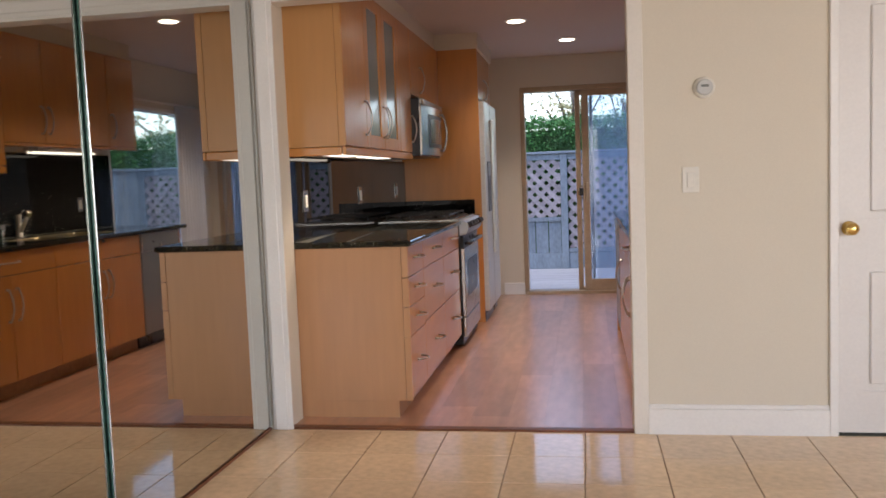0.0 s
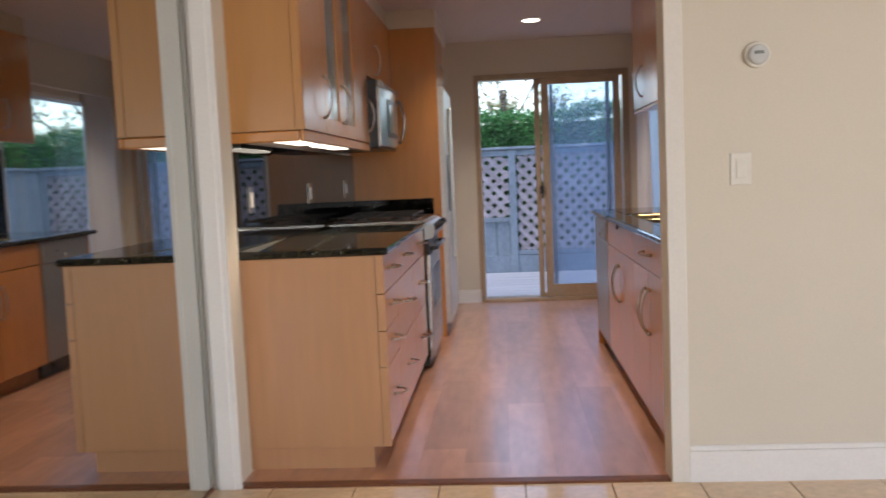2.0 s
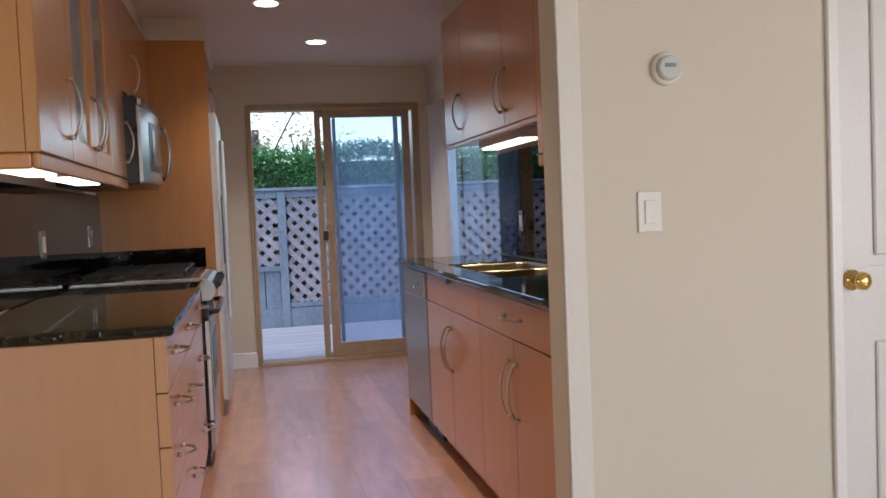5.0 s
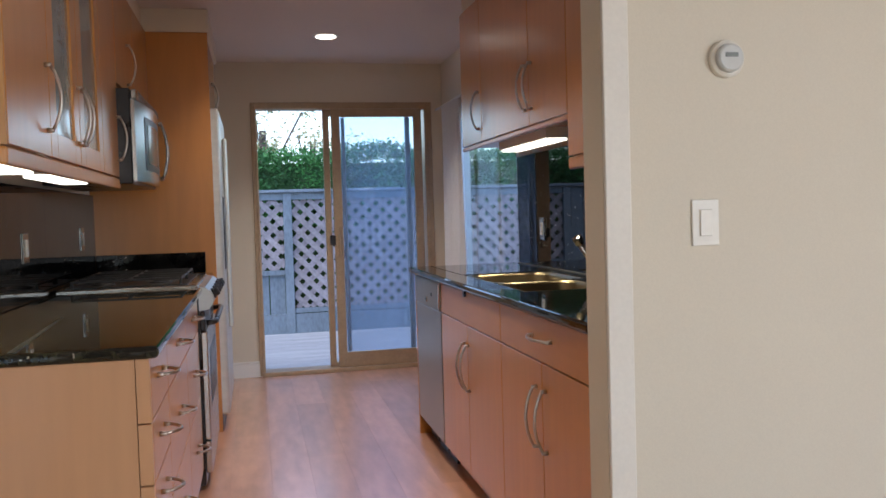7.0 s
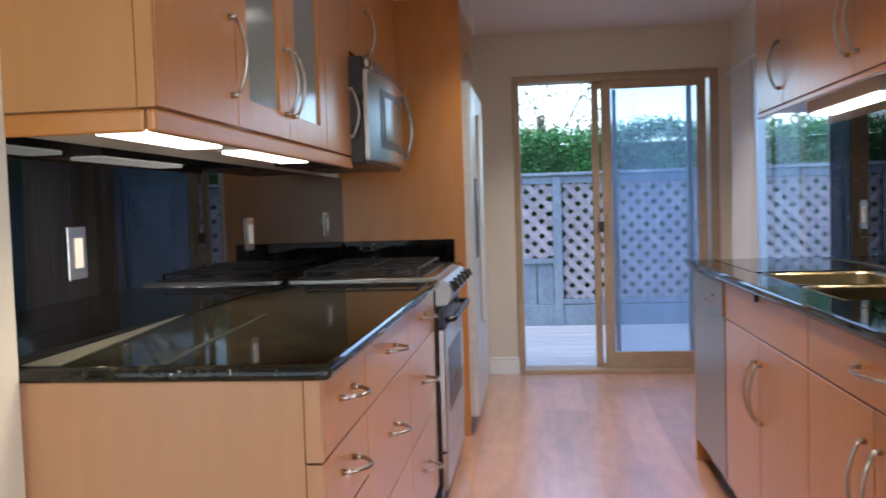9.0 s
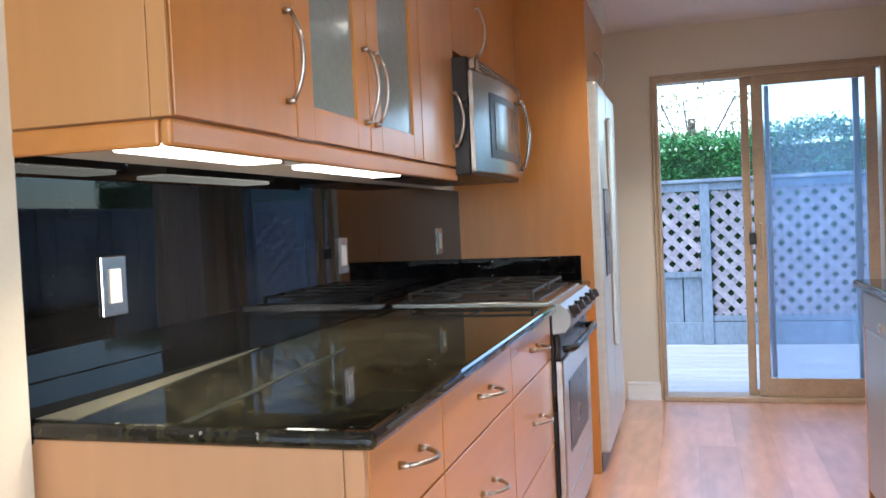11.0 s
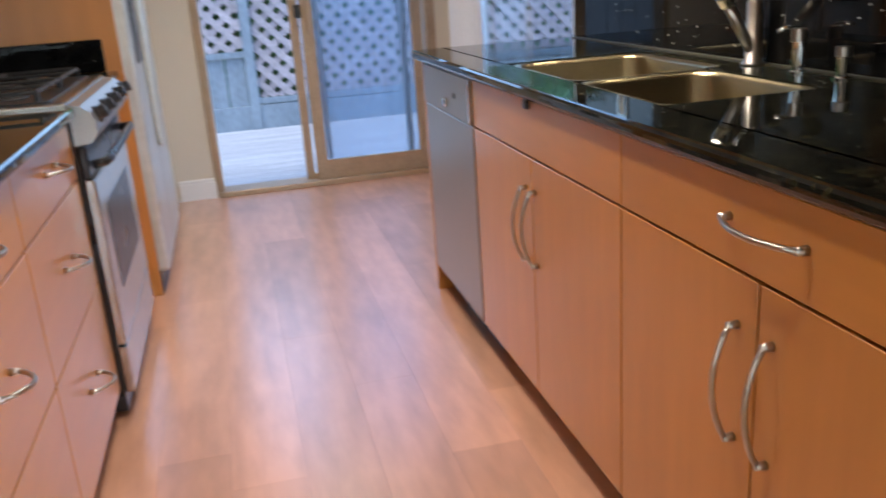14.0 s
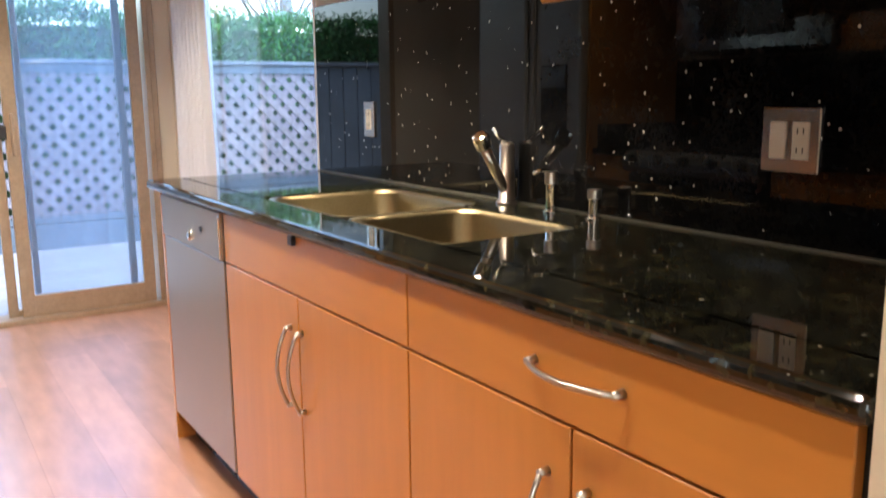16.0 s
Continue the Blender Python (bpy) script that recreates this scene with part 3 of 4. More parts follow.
for y0, y1, lab in ((5.025, 6.8, "polished black granite worktop over the drawer units"), (7.594, 7.859, "narrow polished black granite worktop beside the range")):
    wk = thing("worktop", (-0.8, (y0 + y1) / 2, CTZ), lab, "worktop")
    part("slab", nosed_slab(bmesh.new(), LX + 0.022, -0.496, y0, y1, CTZ, TOP), M_GRAN, wk)
u = base_unit(1, LX, LF, 7.594, 7.859, "narrow maple base cabinet beside the range", GB)
front(u, "door", LF, 1, 7.594, 7.859, 0.10, 0.879, M_MAPLE)
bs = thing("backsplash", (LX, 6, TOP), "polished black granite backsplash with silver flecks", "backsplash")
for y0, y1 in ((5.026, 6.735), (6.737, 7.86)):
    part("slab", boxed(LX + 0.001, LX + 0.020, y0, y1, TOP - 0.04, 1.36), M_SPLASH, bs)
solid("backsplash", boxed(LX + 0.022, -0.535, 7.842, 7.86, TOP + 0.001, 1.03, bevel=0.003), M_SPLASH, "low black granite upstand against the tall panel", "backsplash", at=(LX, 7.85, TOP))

def wedge(pts, z0, z1):
    bm = bmesh.new()
    lo = [bm.verts.new((x, y, z0)) for x, y in pts]
    hi = [bm.verts.new((x, y, z1)) for x, y in pts]
    for i in range(len(pts)):
        j = (i + 1) % len(pts)
        bm.faces.new((lo[i], lo[j], hi[j], hi[i]))
    bm.faces.new(lo[::-1])
    bm.faces.new(hi)
    return bm


# dull colours for reflections laid on the worktop; the first also colours the sealant
M_REFL_SEALANT = material("pale_reflection_and_sealant", (0.085, 0.082, 0.062), 0.4, vary=0.08, scale=6, fine=80)
M_REFL_DIM = material("faint_reflection", (0.02, 0.02, 0.015), 0.3, vary=0.08, scale=6, fine=80, spec=0.2)
# thin wedges on the granite stand in for reflected pale streaks
solid("worktop_reflection", wedge([(LX + 0.021, 5.046), (-1.035, 5.046), (-1.112, 5.821), (LX + 0.021, 5.821)], TOP + 0.0002, TOP + 0.0016), M_REFL_SEALANT, "pale grey tapered wedge standing in for a reflection along the backsplash", "strip", at=(-1.08, 5.375, TOP))
solid("worktop_reflection", wedge([(-0.836, 5.046), (-0.818, 5.046), (-0.868, 5.803), (-0.872, 5.803)], TOP + 0.0002, TOP + 0.0014), M_REFL_DIM, "narrow grey wedge standing in for a faint reflection on the granite worktop", "strip", at=(-0.83, 5.375, TOP))

# range
RG0, RG1 = 6.805, 7.589
rg = thing("gas_range", (-0.8, 7.197, 0), "stainless gas range with black grates and front knobs", "range")
part("body", boxed(LX + 0.025, -0.512, RG0, RG1, 0.02, 0.895, bevel=0.003), M_BLACK, rg)
part("cooktop", boxed(LX + 0.03, -0.515, RG0 - 0.006, RG1 + 0.004, 0.896, 0.924, bevel=0.006, seg=2), M_STEEL, rg, "stainless cooktop")
part("burner_tray", boxed(LX + 0.06, -0.56, RG0 + 0.03, RG1 - 0.03, 0.925, 0.928), M_BLACK, rg)
for bx in (-0.94, -0.69):
    for by in (6.995, 7.398):
        bm = turned(bmesh.new(), (bx, by, 0.928), (0, 0, 1), [(0, 0.052), (0.006, 0.05), (0.008, 0.036), (0.016, 0.034), (0.018, 0.026)], 20)
        part("burner", bm, M_IRON, rg)
for y0, y1 in ((RG0 + 0.04, 7.182), (7.202, RG1 - 0.04)):
    bm = bmesh.new()
    for x in (LX + 0.09, -0.815, -0.59):
        box(bm, x - 0.0045, x + 0.0045, y0, y1, 0.948, 0.957, bevel=0.0015)
    for i in range(3):
        y = y0 + (y1 - y0) * i / 2
        box(bm, LX + 0.085, -0.585, max(y - 0.0045, y0 - 0.002), min(y + 0.0045, y1 + 0.002), 0.949, 0.959, bevel=0.0015)
    for x in (LX + 0.09, -0.59):
        for y in (y0 + 0.006, y1 - 0.006):
            box(bm, x - 0.006, x + 0.006, y - 0.006, y + 0.006, 0.928, 0.95)
    part("grate", bm, M_IRON, rg, "black cast iron grate")
# rounded control panel
bm = bmesh.new()
prof = [(-0.515, 0.915), (-0.485, 0.910), (-0.462, 0.893), (-0.450, 0.868), (-0.452, 0.838), (-0.470, 0.812), (-0.515, 0.806)]
r0 = [bm.verts.new((x, RG0 + 0.001, z)) for x, z in prof]
r1 = [bm.verts.new((x, RG1, z)) for x, z in prof]
for i in range(len(prof)):
    j = (i + 1) % len(prof)
    bm.faces.new((r0[i], r0[j], r1[j], r1[i]))
bm.faces.new(r0[::-1])
bm.faces.new(r1)
cp = part("control_panel", bm, M_DWST, rg, "rounded stainless control panel")
for i in range(5):
    y = RG0 + 0.075 + i * (RG1 - RG0 - 0.15) / 4
    bm = turned(bmesh.new(), (-0.458, y, 0.875), (1, 0, 0.45), [(0, 0.024), (0.012, 0.024), (0.014, 0.019), (0.030, 0.018), (0.033, 0.014)], 16)
    part("knob", bm, M_BLACK, cp, "black knob")
part("door_top", boxed(-0.512, -0.490, RG0 + 0.006, RG1 - 0.006, 0.715, 0.803, bevel=0.006, seg=2), M_BLACK, rg, "black upper band of the oven door")
od = part("oven_door", boxed(-0.512, -0.482, RG0 + 0.006, RG1 - 0.006, 0.225, 0.713, bevel=0.006, seg=2), M_STEEL, rg, "stainless oven door")
part("oven_window", boxed(-0.483, -0.480, RG0 + 0.13, RG1 - 0.13, 0.36, 0.62), M_BLACK, od, "dark glass")
bm = tube(bmesh.new(), [(-0.487, RG0 + 0.05, 0.745), (-0.452, RG0 + 0.055, 0.75), (-0.446, RG0 + 0.10, 0.752), (-0.446, RG1 - 0.10, 0.752), (-0.452, RG1 - 0.055, 0.75), (-0.487, RG1 - 0.05, 0.745)], 0.013, 10)
part("oven_handle", bm, M_BLACK, rg, "curved black oven handle", smooth=True)
part("drawer", boxed(-0.512, -0.484, RG0 + 0.006, RG1 - 0.006, 0.075, 0.220, bevel=0.006, seg=2), M_STEEL, rg, "stainless storage drawer")

# left wall units
UB, UT = 1.398, 2.255
UFX = -0.806
GU = "wall cabinets"
def wall_unit(side, x_back, x_face, y0, y1, z0, z1, label, mat=M_MAPLE, hollow=False):
    t = thing("wall_cabinet", ((x_back + x_face) / 2, (y0 + y1) / 2, z0), label, "cabinet", GU)
    xa, xb = sorted((x_back + side * 0.002, x_face - side * 0.021))
    if hollow:
        bm = boxed(xa, xb, y0, y0 + 0.016, z0, z1)
        box(bm, xa, xb, y1 - 0.016, y1, z0, z1)
        box(bm, xa, xb, y0 + 0.016, y1 - 0.016, z0, z0 + 0.016)
        box(bm, xa, xb, y0 + 0.016, y1 - 0.016, z1 - 0.016, z1)
        xw = x_back + side * 0.004
        c, d = sorted((xw, xw + side * 0.008))
        box(bm, c, d, y0 + 0.016, y1 - 0.016, z0 + 0.016, z1 - 0.016)
        part("body", bm, M_PALE, t)
        for k in (1, 2):
            zs = z0 + (z1 - z0) * k / 3
            part("shelf", boxed(xa + 0.012, xb - 0.02, y0 + 0.017, y1 - 0.017, zs, zs + 0.016), M_PALE, t)
    else:
        part("body", boxed(xa, xb, y0, y1, z0, z1), mat, t)
    return t


HZ0, HZ1 = 1.47, 1.65
u = wall_unit(1, LX, UFX, 5.031, 5.472, UB, UT, "honey maple wall cabinet with a solid door")
front(u, "door", UFX, 1, 5.035, 5.472, UB, UT, M_MAPLE, ((5.432, HZ0), (5.432, HZ1)))
u = wall_unit(1, LX, UFX, 5.472, 6.331, UB, UT, "honey maple wall cabinet with two grey glass doors", hollow=True)
front(u, "door", UFX, 1, 5.472, 5.892, UB, UT, M_MAPLE, ((5.858, HZ0), (5.858, HZ1)), M_FROST)
front(u, "door", UFX, 1, 5.892, 6.331, UB, UT, M_MAPLE, ((5.925, HZ0), (5.925, HZ1)), M_FROST)
u = wall_unit(1, LX, UFX, 6.331, 6.719, UB, UT, "honey maple wall cabinet with a solid door")
front(u, "door", UFX, 1, 6.331, 6.719, UB, UT, M_MAPLE, ((6.677, HZ0), (6.677, HZ1)))
t = thing("cabinet_end_panel", (-0.95, 5.026, UB), "pale maple end panel of the wall cabinets", "cabinet panel")
part("panel", boxed(LX + 0.002, UFX - 0.036, 5.022, 5.029, UB, UT, bevel=0.001), M_GOLD, t)
part("edge_post", boxed(UFX - 0.034, UFX, 5.022, 5.029, UB, UT, bevel=0.001), M_GOLD, t)
# light rail under the wall units
bm = boxed(UFX - 0.020, UFX, 5.022, 6.719, 1.352, UB - 0.003, bevel=0.006, seg=2)
box(bm, LX + 0.021, UFX - 0.022, 5.022, 5.029, 1.352, UB - 0.003, bevel=0.006, seg=2)
solid("light_rail", bm, M_MAPLE_H, "maple light rail under the wall cabinets", "trim", at=(UFX, 5.816, UB))
# cabinet over the microwave
u = wall_unit(1, LX, UFX, 6.72, 7.859, 1.80, UT, "honey maple cabinet above the microwave with two doors")
front(u, "door", UFX, 1, 6.724, 7.277, 1.80, UT, M_MAPLE, ((7.057, 1.84), (7.057, 2.02)))
front(u, "door", UFX, 1, 7.277, 7.859, 1.80, UT, M_MAPLE)

# microwave
M_MWPANE = material("grey_mesh_pane", (0.06, 0.058, 0.055), 0.15, vary=0.1, scale=8, fine=200)
mw = thing("microwave", (-0.92, 7.137, 1.365), "stainless over-range microwave with a curved front", "microwave")
MW0, MW1, MZ0, MZ1 = 6.698, 7.531, 1.372, 1.775
part("body", boxed(LX + 0.024, -0.752, MW0, MW1, MZ0, MZ1, bevel=0.004), M_BLACK, mw)
bm = bmesh.new()
N = 14
rows = []
for i in range(N + 1):
    s = i / N
    y = MW0 + (MW1 - MW0) * s
    x = -0.735 + 0.035 * math.sin(math.pi * s)
    rows.append([bm.verts.new((x, y, MZ0 + 0.012)), bm.verts.new((x, y, MZ1 - 0.05)), bm.verts.new((-0.750, y, MZ1 - 0.05)), bm.verts.new((-0.750, y, MZ0 + 0.012))])
for a, b in zip(rows, rows[1:]):
    for k in range(4):
        bm.faces.new((a[k], a[(k + 1) % 4], b[(k + 1) % 4], b[k]))
bm.faces.new(rows[0][::-1])
bm.faces.new(rows[-1])
part("front", bm, M_STEEL, mw, "curved stainless front", smooth=False)
bm = boxed(-0.752, -0.722, MW0 + 0.004, MW1 - 0.004, MZ1 - 0.047, MZ1 - 0.004, bevel=0.006)
vg = part("vent_grille", bm, M_STEEL, mw)
for i in range(3):
    part("vent_slot", boxed(-0.7225, -0.7205, MW0 + 0.05, MW1 - 0.05, MZ1 - 0.040 + i * 0.011, MZ1 - 0.035 + i * 0.011), M_BLACK, vg)
bm = bmesh.new()
rows = []
for i in range(9):
    y = MW0 + 0.16 + 0.52 * i / 8
    x = -0.735 + 0.035 * math.sin(math.pi * (y - MW0) / (MW1 - MW0)) + 0.003
    rows.append([bm.verts.new((x, y, MZ0 + 0.065)), bm.verts.new((x, y, MZ1 - 0.105)), bm.verts.new((x - 0.004, y, MZ1 - 0.105)), bm.verts.new((x - 0.004, y, MZ0 + 0.065))])
for a, b in zip(rows, rows[1:]):
    for k in range(4):
        bm.faces.new((a[k], a[(k + 1) % 4], b[(k + 1) % 4], b[k]))
bm.faces.new(rows[0][::-1])
bm.faces.new(rows[-1])
wd = part("window", bm, M_BLACK, mw, "dark window with a steel border")
bm = bmesh.new()
rows = []
for i in range(9):
    y = MW0 + 0.205 + 0.43 * i / 8
    x = -0.735 + 0.035 * math.sin(math.pi * (y - MW0) / (MW1 - MW0)) + 0.005
    rows.append([bm.verts.new((x, y, MZ0 + 0.095)), bm.verts.new((x, y, MZ1 - 0.135)), bm.verts.new((x - 0.003, y, MZ1 - 0.135)), bm.verts.new((x - 0.003, y, MZ0 + 0.095))])
for a, b in zip(rows, rows[1:]):
    for k in range(4):
        bm.faces.new((a[k], a[(k + 1) % 4], b[(k + 1) % 4], b[k]))
bm.faces.new(rows[0][::-1])
bm.faces.new(rows[-1])
part("pane", bm, M_MWPANE, wd, "grey mesh window pane")
part("handle", bow(bmesh.new(), (-0.712, 7.388, MZ0 + 0.05), (-0.712, 7.388, MZ1 - 0.08), (1, 0, 0), 0.008, 0.026), M_STEEL, mw, "curved steel handle", smooth=True)

# soffits
structure("soffit_wall_units", boxed(LX, UFX - 0.02, KY, 7.856, UT, CEIL), M_WALL, "beige soffit over the wall cabinets", "soffit")
structure("soffit_tall_unit", boxed(LX, -0.47, 7.856, 8.879, UT, CEIL), M_WALL, "beige soffit over the refrigerator housing", "soffit")

# tall panel, refrigerator and the cabinet over it
solid("tall_panel", boxed(LX + 0.002, -0.478, 7.861, 7.881, 0.0, UT - 0.001, bevel=0.001), M_MAPLE, "tall honey maple refrigerator side panel", "cabinet panel", at=(-0.8, 8, 0))
solid("tall_panel", boxed(LX + 0.002, -0.50, 8.807, 8.826, 0.0, UT - 0.001, bevel=0.001), M_MAPLE, "tall honey maple refrigerator side panel", "cabinet panel", at=(-0.8, 9, 0))
u = wall_unit(1, LX, -0.487, 7.883, 8.806, 1.86, UT, "honey maple cabinet above the refrigerator")
front(u, "door", -0.487, 1, 7.883, 8.345, 1.86, UT, M_MAPLE, ((8.307, 1.88), (8.307, 2.04)))
front(u, "door", -0.487, 1, 8.345, 8.806, 1.86, UT, M_MAPLE, ((8.383, 1.88), (8.383, 2.04)))
fr = thing("refrigerator", (-0.75, 8.345, 0), "light steel side-by-side refrigerator with a dark dispenser", "refrigerator")
part("body", boxed(LX + 0.03, -0.505, 7.898, 8.793, 0.03, 1.845, bevel=0.004), M_BLACK, fr)
d = part("freezer_door", boxed(-0.503, -0.435, 7.89, 8.278, 0.09, 1.84, bevel=0.018, seg=3), M_FRIDGE, fr)
part("handle", boxed(-0.434, -0.408, 8.236, 8.262, 0.55, 1.70, bevel=0.008), M_FRIDGE, d)
dp = part("dispenser", boxed(-0.434, -0.429, 7.983, 8.193, 0.92, 1.34, bevel=0.002), M_BLACK, d, "dark dispenser recess")
part("dispenser_panel", boxed(-0.430, -0.426, 7.993, 8.183, 1.22, 1.33), M_DWST, dp)
d = part("fridge_door", boxed(-0.503, -0.435, 8.286, 8.791, 0.09, 1.84, bevel=0.018, seg=3), M_FRIDGE, fr)
part("handle", boxed(-0.434, -0.408, 8.302, 8.328, 0.55, 1.70, bevel=0.008), M_FRIDGE, d)
part("grille", boxed(-0.50, -0.475, 7.898, 8.793, 0.0, 0.08), M_BLACK, fr)

# ---- right run ----
u = base_unit(-1, RX, RF, 4.955, 5.83, "maple base cabinet with one wide drawer and two doors", GB)
front(u, "drawer_front", RF, -1, 4.975, 5.83, 0.738, 0.879, M_MAPLE_H, ((5.288, 0.815), (5.465, 0.815)))
front(u, "door", RF, -1, 5.385, 5.83, 0.10, 0.738, M_MAPLE, ((5.434, 0.465), (5.434, 0.655)))
front(u, "door", RF, -1, 4.975, 5.385, 0.10, 0.738, M_MAPLE, ((5.348, 0.465), (5.348, 0.655)))
u = base_unit(-1, RX, RF, 5.83, 6.831, "maple sink base cabinet with a false front and two doors", GB, 0.70)
front(u, "false_front", RF, -1, 5.83, 6.831, 0.738, 0.879, M_MAPLE_H)
front(u, "door", RF, -1, 6.331, 6.831, 0.10, 0.738, M_MAPLE, ((6.374, 0.465), (6.374, 0.655)))
front(u, "door", RF, -1, 5.83, 6.331, 0.10, 0.738, M_MAPLE, ((6.309, 0.465), (6.309, 0.655)))
part("catch", boxed(RF - 0.012, RF - 0.001, 6.325, 6.347, 0.858, 0.880), M_BLACK, u, "small dark catch")
dw = thing("dishwasher", (0.9, 7.141, 0), "stainless dishwasher with a small round badge knob", "dishwasher")
part("body", boxed(RF + 0.022, RX - 0.01, 6.835, 7.449, 0.10, CTZ - 0.004), M_BLACK, dw)
part("door", boxed(RF - 0.002, RF + 0.021, 6.839, 7.447, 0.105, 0.735, bevel=0.003), M_DWST, dw)
cpn = part("control_panel", boxed(RF - 0.006, RF + 0.021, 6.839, 7.447, 0.738, 0.877, bevel=0.004), M_DWST, dw)
part("badge", turned(bmesh.new(), (RF - 0.006, 7.131, 0.775), (-1, 0, 0), [(0, 0.016), (0.006, 0.016), (0.009, 0.011)], 18), M_CHROME, cpn, "round chrome badge", smooth=False)
part("side_trim", boxed(RF - 0.010, RF - 0.0065, 6.844, 6.854, 0.742, 0.864, bevel=0.001), M_CHROME, cpn)
part("button", boxed(RF - 0.009, RF - 0.005, 7.016, 7.032, 0.80, 0.815), M_BLACK, cpn)
part("kick_plate", boxed(RF + 0.06, RF + 0.075, 6.835, 7.449, 0.0, 0.10), M_BLACK, dw)
solid("cabinet_end_panel", boxed(RF - 0.002, RX - 0.002, 7.453, 7.476, 0.0, CTZ - 0.001, bevel=0.001), M_MAPLE, "honey maple end panel beside the dishwasher", "cabinet panel", at=(0.9, 7.463, 0))
# worktop round the sink's cut-out
SX0, SX1, SY0, SYM, SY1, SXN = 0.712, 1.13, 5.879, 6.334, 6.838, 1.06
RE = 0.572
WE = 7.585
wt = thing("worktop", (0.9, 6.181, CTZ), "polished black granite worktop with an undermounted sink", "worktop")
part("front_slab", nosed_slab(bmesh.new(), RE, SX0, 4.955, WE, CTZ, TOP), M_GRAN, wt)
part("end_slab", boxed(SX0 - 0.02, RX - 0.020, SY1, WE - 0.012, CTZ + 0.002, TOP), M_GRAN, wt)
part("end_slab", boxed(SX0 - 0.02, RX - 0.020, 4.956, SY0, CTZ + 0.002, TOP), M_GRAN, wt)
part("rear_slab", boxed(SX1, RX - 0.020, SYM, SY1, CTZ + 0.002, TOP), M_GRAN, wt)
part("rear_slab", boxed(SXN, RX - 0.020, SY0, SYM, CTZ + 0.002, TOP), M_GRAN, wt)
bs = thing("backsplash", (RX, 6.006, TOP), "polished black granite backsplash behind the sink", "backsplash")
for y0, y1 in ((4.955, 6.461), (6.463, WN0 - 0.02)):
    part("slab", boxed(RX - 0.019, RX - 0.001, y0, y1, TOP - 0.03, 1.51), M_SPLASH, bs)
solid("worktop_upstand", boxed(RX - 0.030, RX - 0.0195, 4.955, WN0 - 0.02, TOP + 0.0005, TOP + 0.004), M_REFL_SEALANT, "thin pale sealant line along the backsplash", "trim", at=(RX, 6.126, TOP))


def bowl(x0, x1, y0, y1, depth):
    """An open rounded steel bowl under the worktop."""
    bm = bmesh.new()
    def loop(x0, x1, y0, y1, z, r):
        out = []
        for cx, cy, a0 in ((x1 - r, y1 - r, 0), (x0 + r, y1 - r, 90), (x0 + r, y0 + r, 180), (x1 - r, y0 + r, 270)):
            for k in range(6):
                a = radians(a0 + 90 * k / 5)
                out.append(bm.verts.new((cx + r * math.cos(a), cy + r * math.sin(a), z)))
        return out
    zt = TOP - 0.004
    loops = [loop(x0 - 0.004, x1 + 0.004, y0 - 0.004, y1 + 0.004, zt, 0.07), loop(x0 + 0.010, x1 - 0.010, y0 + 0.010, y1 - 0.010, zt - 0.001, 0.066),
             loop(x0 + 0.014, x1 - 0.014, y0 + 0.014, y1 - 0.014, zt - 0.012, 0.064), loop(x0 + 0.022, x1 - 0.022, y0 + 0.022, y1 - 0.022, TOP - depth + 0.03, 0.06),
             loop(x0 + 0.05, x1 - 0.05, y0 + 0.05, y1 - 0.05, TOP - depth, 0.05)]
    for a, b in zip(loops, loops[1:]):
        for k in range(len(a)):
            bm.faces.new((a[k], a[(k + 1) % len(a)], b[(k + 1) % len(b)], b[k]))
    bm.faces.new(loops[-1])
    return bm


sk = thing("sink", (0.92, 6.387, 0.7), "double-bowl stainless undermount sink", "sink")
for a in ((SX0, SX1, SYM + 0.012, SY1, 0.20), (SX0, SXN, SY0, SYM - 0.012, 0.17)):
    b = part("bowl", bowl(*a), M_SINK, sk, smooth=True)
    part("drain", turned(bmesh.new(), ((a[0] + a[1]) / 2, (a[2] + a[3]) / 2, TOP - a[4] + 0.001), (0, 0, 1), [(0, 0.045), (0.003, 0.043), (0.004, 0.030)], 20), M_CHROME, b)
part("divider", boxed(SX0 + 0.02, SX1 - 0.02, SYM - 0.016, SYM + 0.016, TOP - 0.05, TOP - 0.006, bevel=0.006, seg=2), M_SINK, sk)
# faucet
FX, FYY = 1.170, 6.30
fc = thing("faucet", (FX, FYY, TOP), "chrome pull-out kitchen faucet with a slanted spout", "faucet")
part("base", turned(bmesh.new(), (FX, FYY, TOP), (0, 0, 1), [(0, 0.028), (0.006, 0.028), (0.010, 0.021), (0.150, 0.019), (0.158, 0.015)], 20), M_NICKEL, fc, smooth=True)
part("spout", tube(bmesh.new(), [(FX - 0.004, FYY, TOP + 0.030), (FX - 0.028, FYY - 0.008, TOP + 0.065), (FX - 0.095, FYY - 0.030, TOP + 0.152)], 0.0135, 14), M_NICKEL, fc, "slanted pull-out spout", smooth=True)
part("spray_head", turned(bmesh.new(), (FX - 0.090, FYY - 0.0285, TOP + 0.146), (-0.5, -0.17, 0.85), [(0, 0.014), (0.006, 0.020), (0.030, 0.022), (0.040, 0.020), (0.042, 0.014)], 20), M_CHROME, fc, "round chrome spray head", smooth=False)
part("lever", tube(bmesh.new(), [(FX, FYY, TOP + 0.155), (FX - 0.026, FYY - 0.004, TOP + 0.170), (FX - 0.050, FYY - 0.010, TOP + 0.194)], 0.0058), M_CHROME, fc, smooth=True)
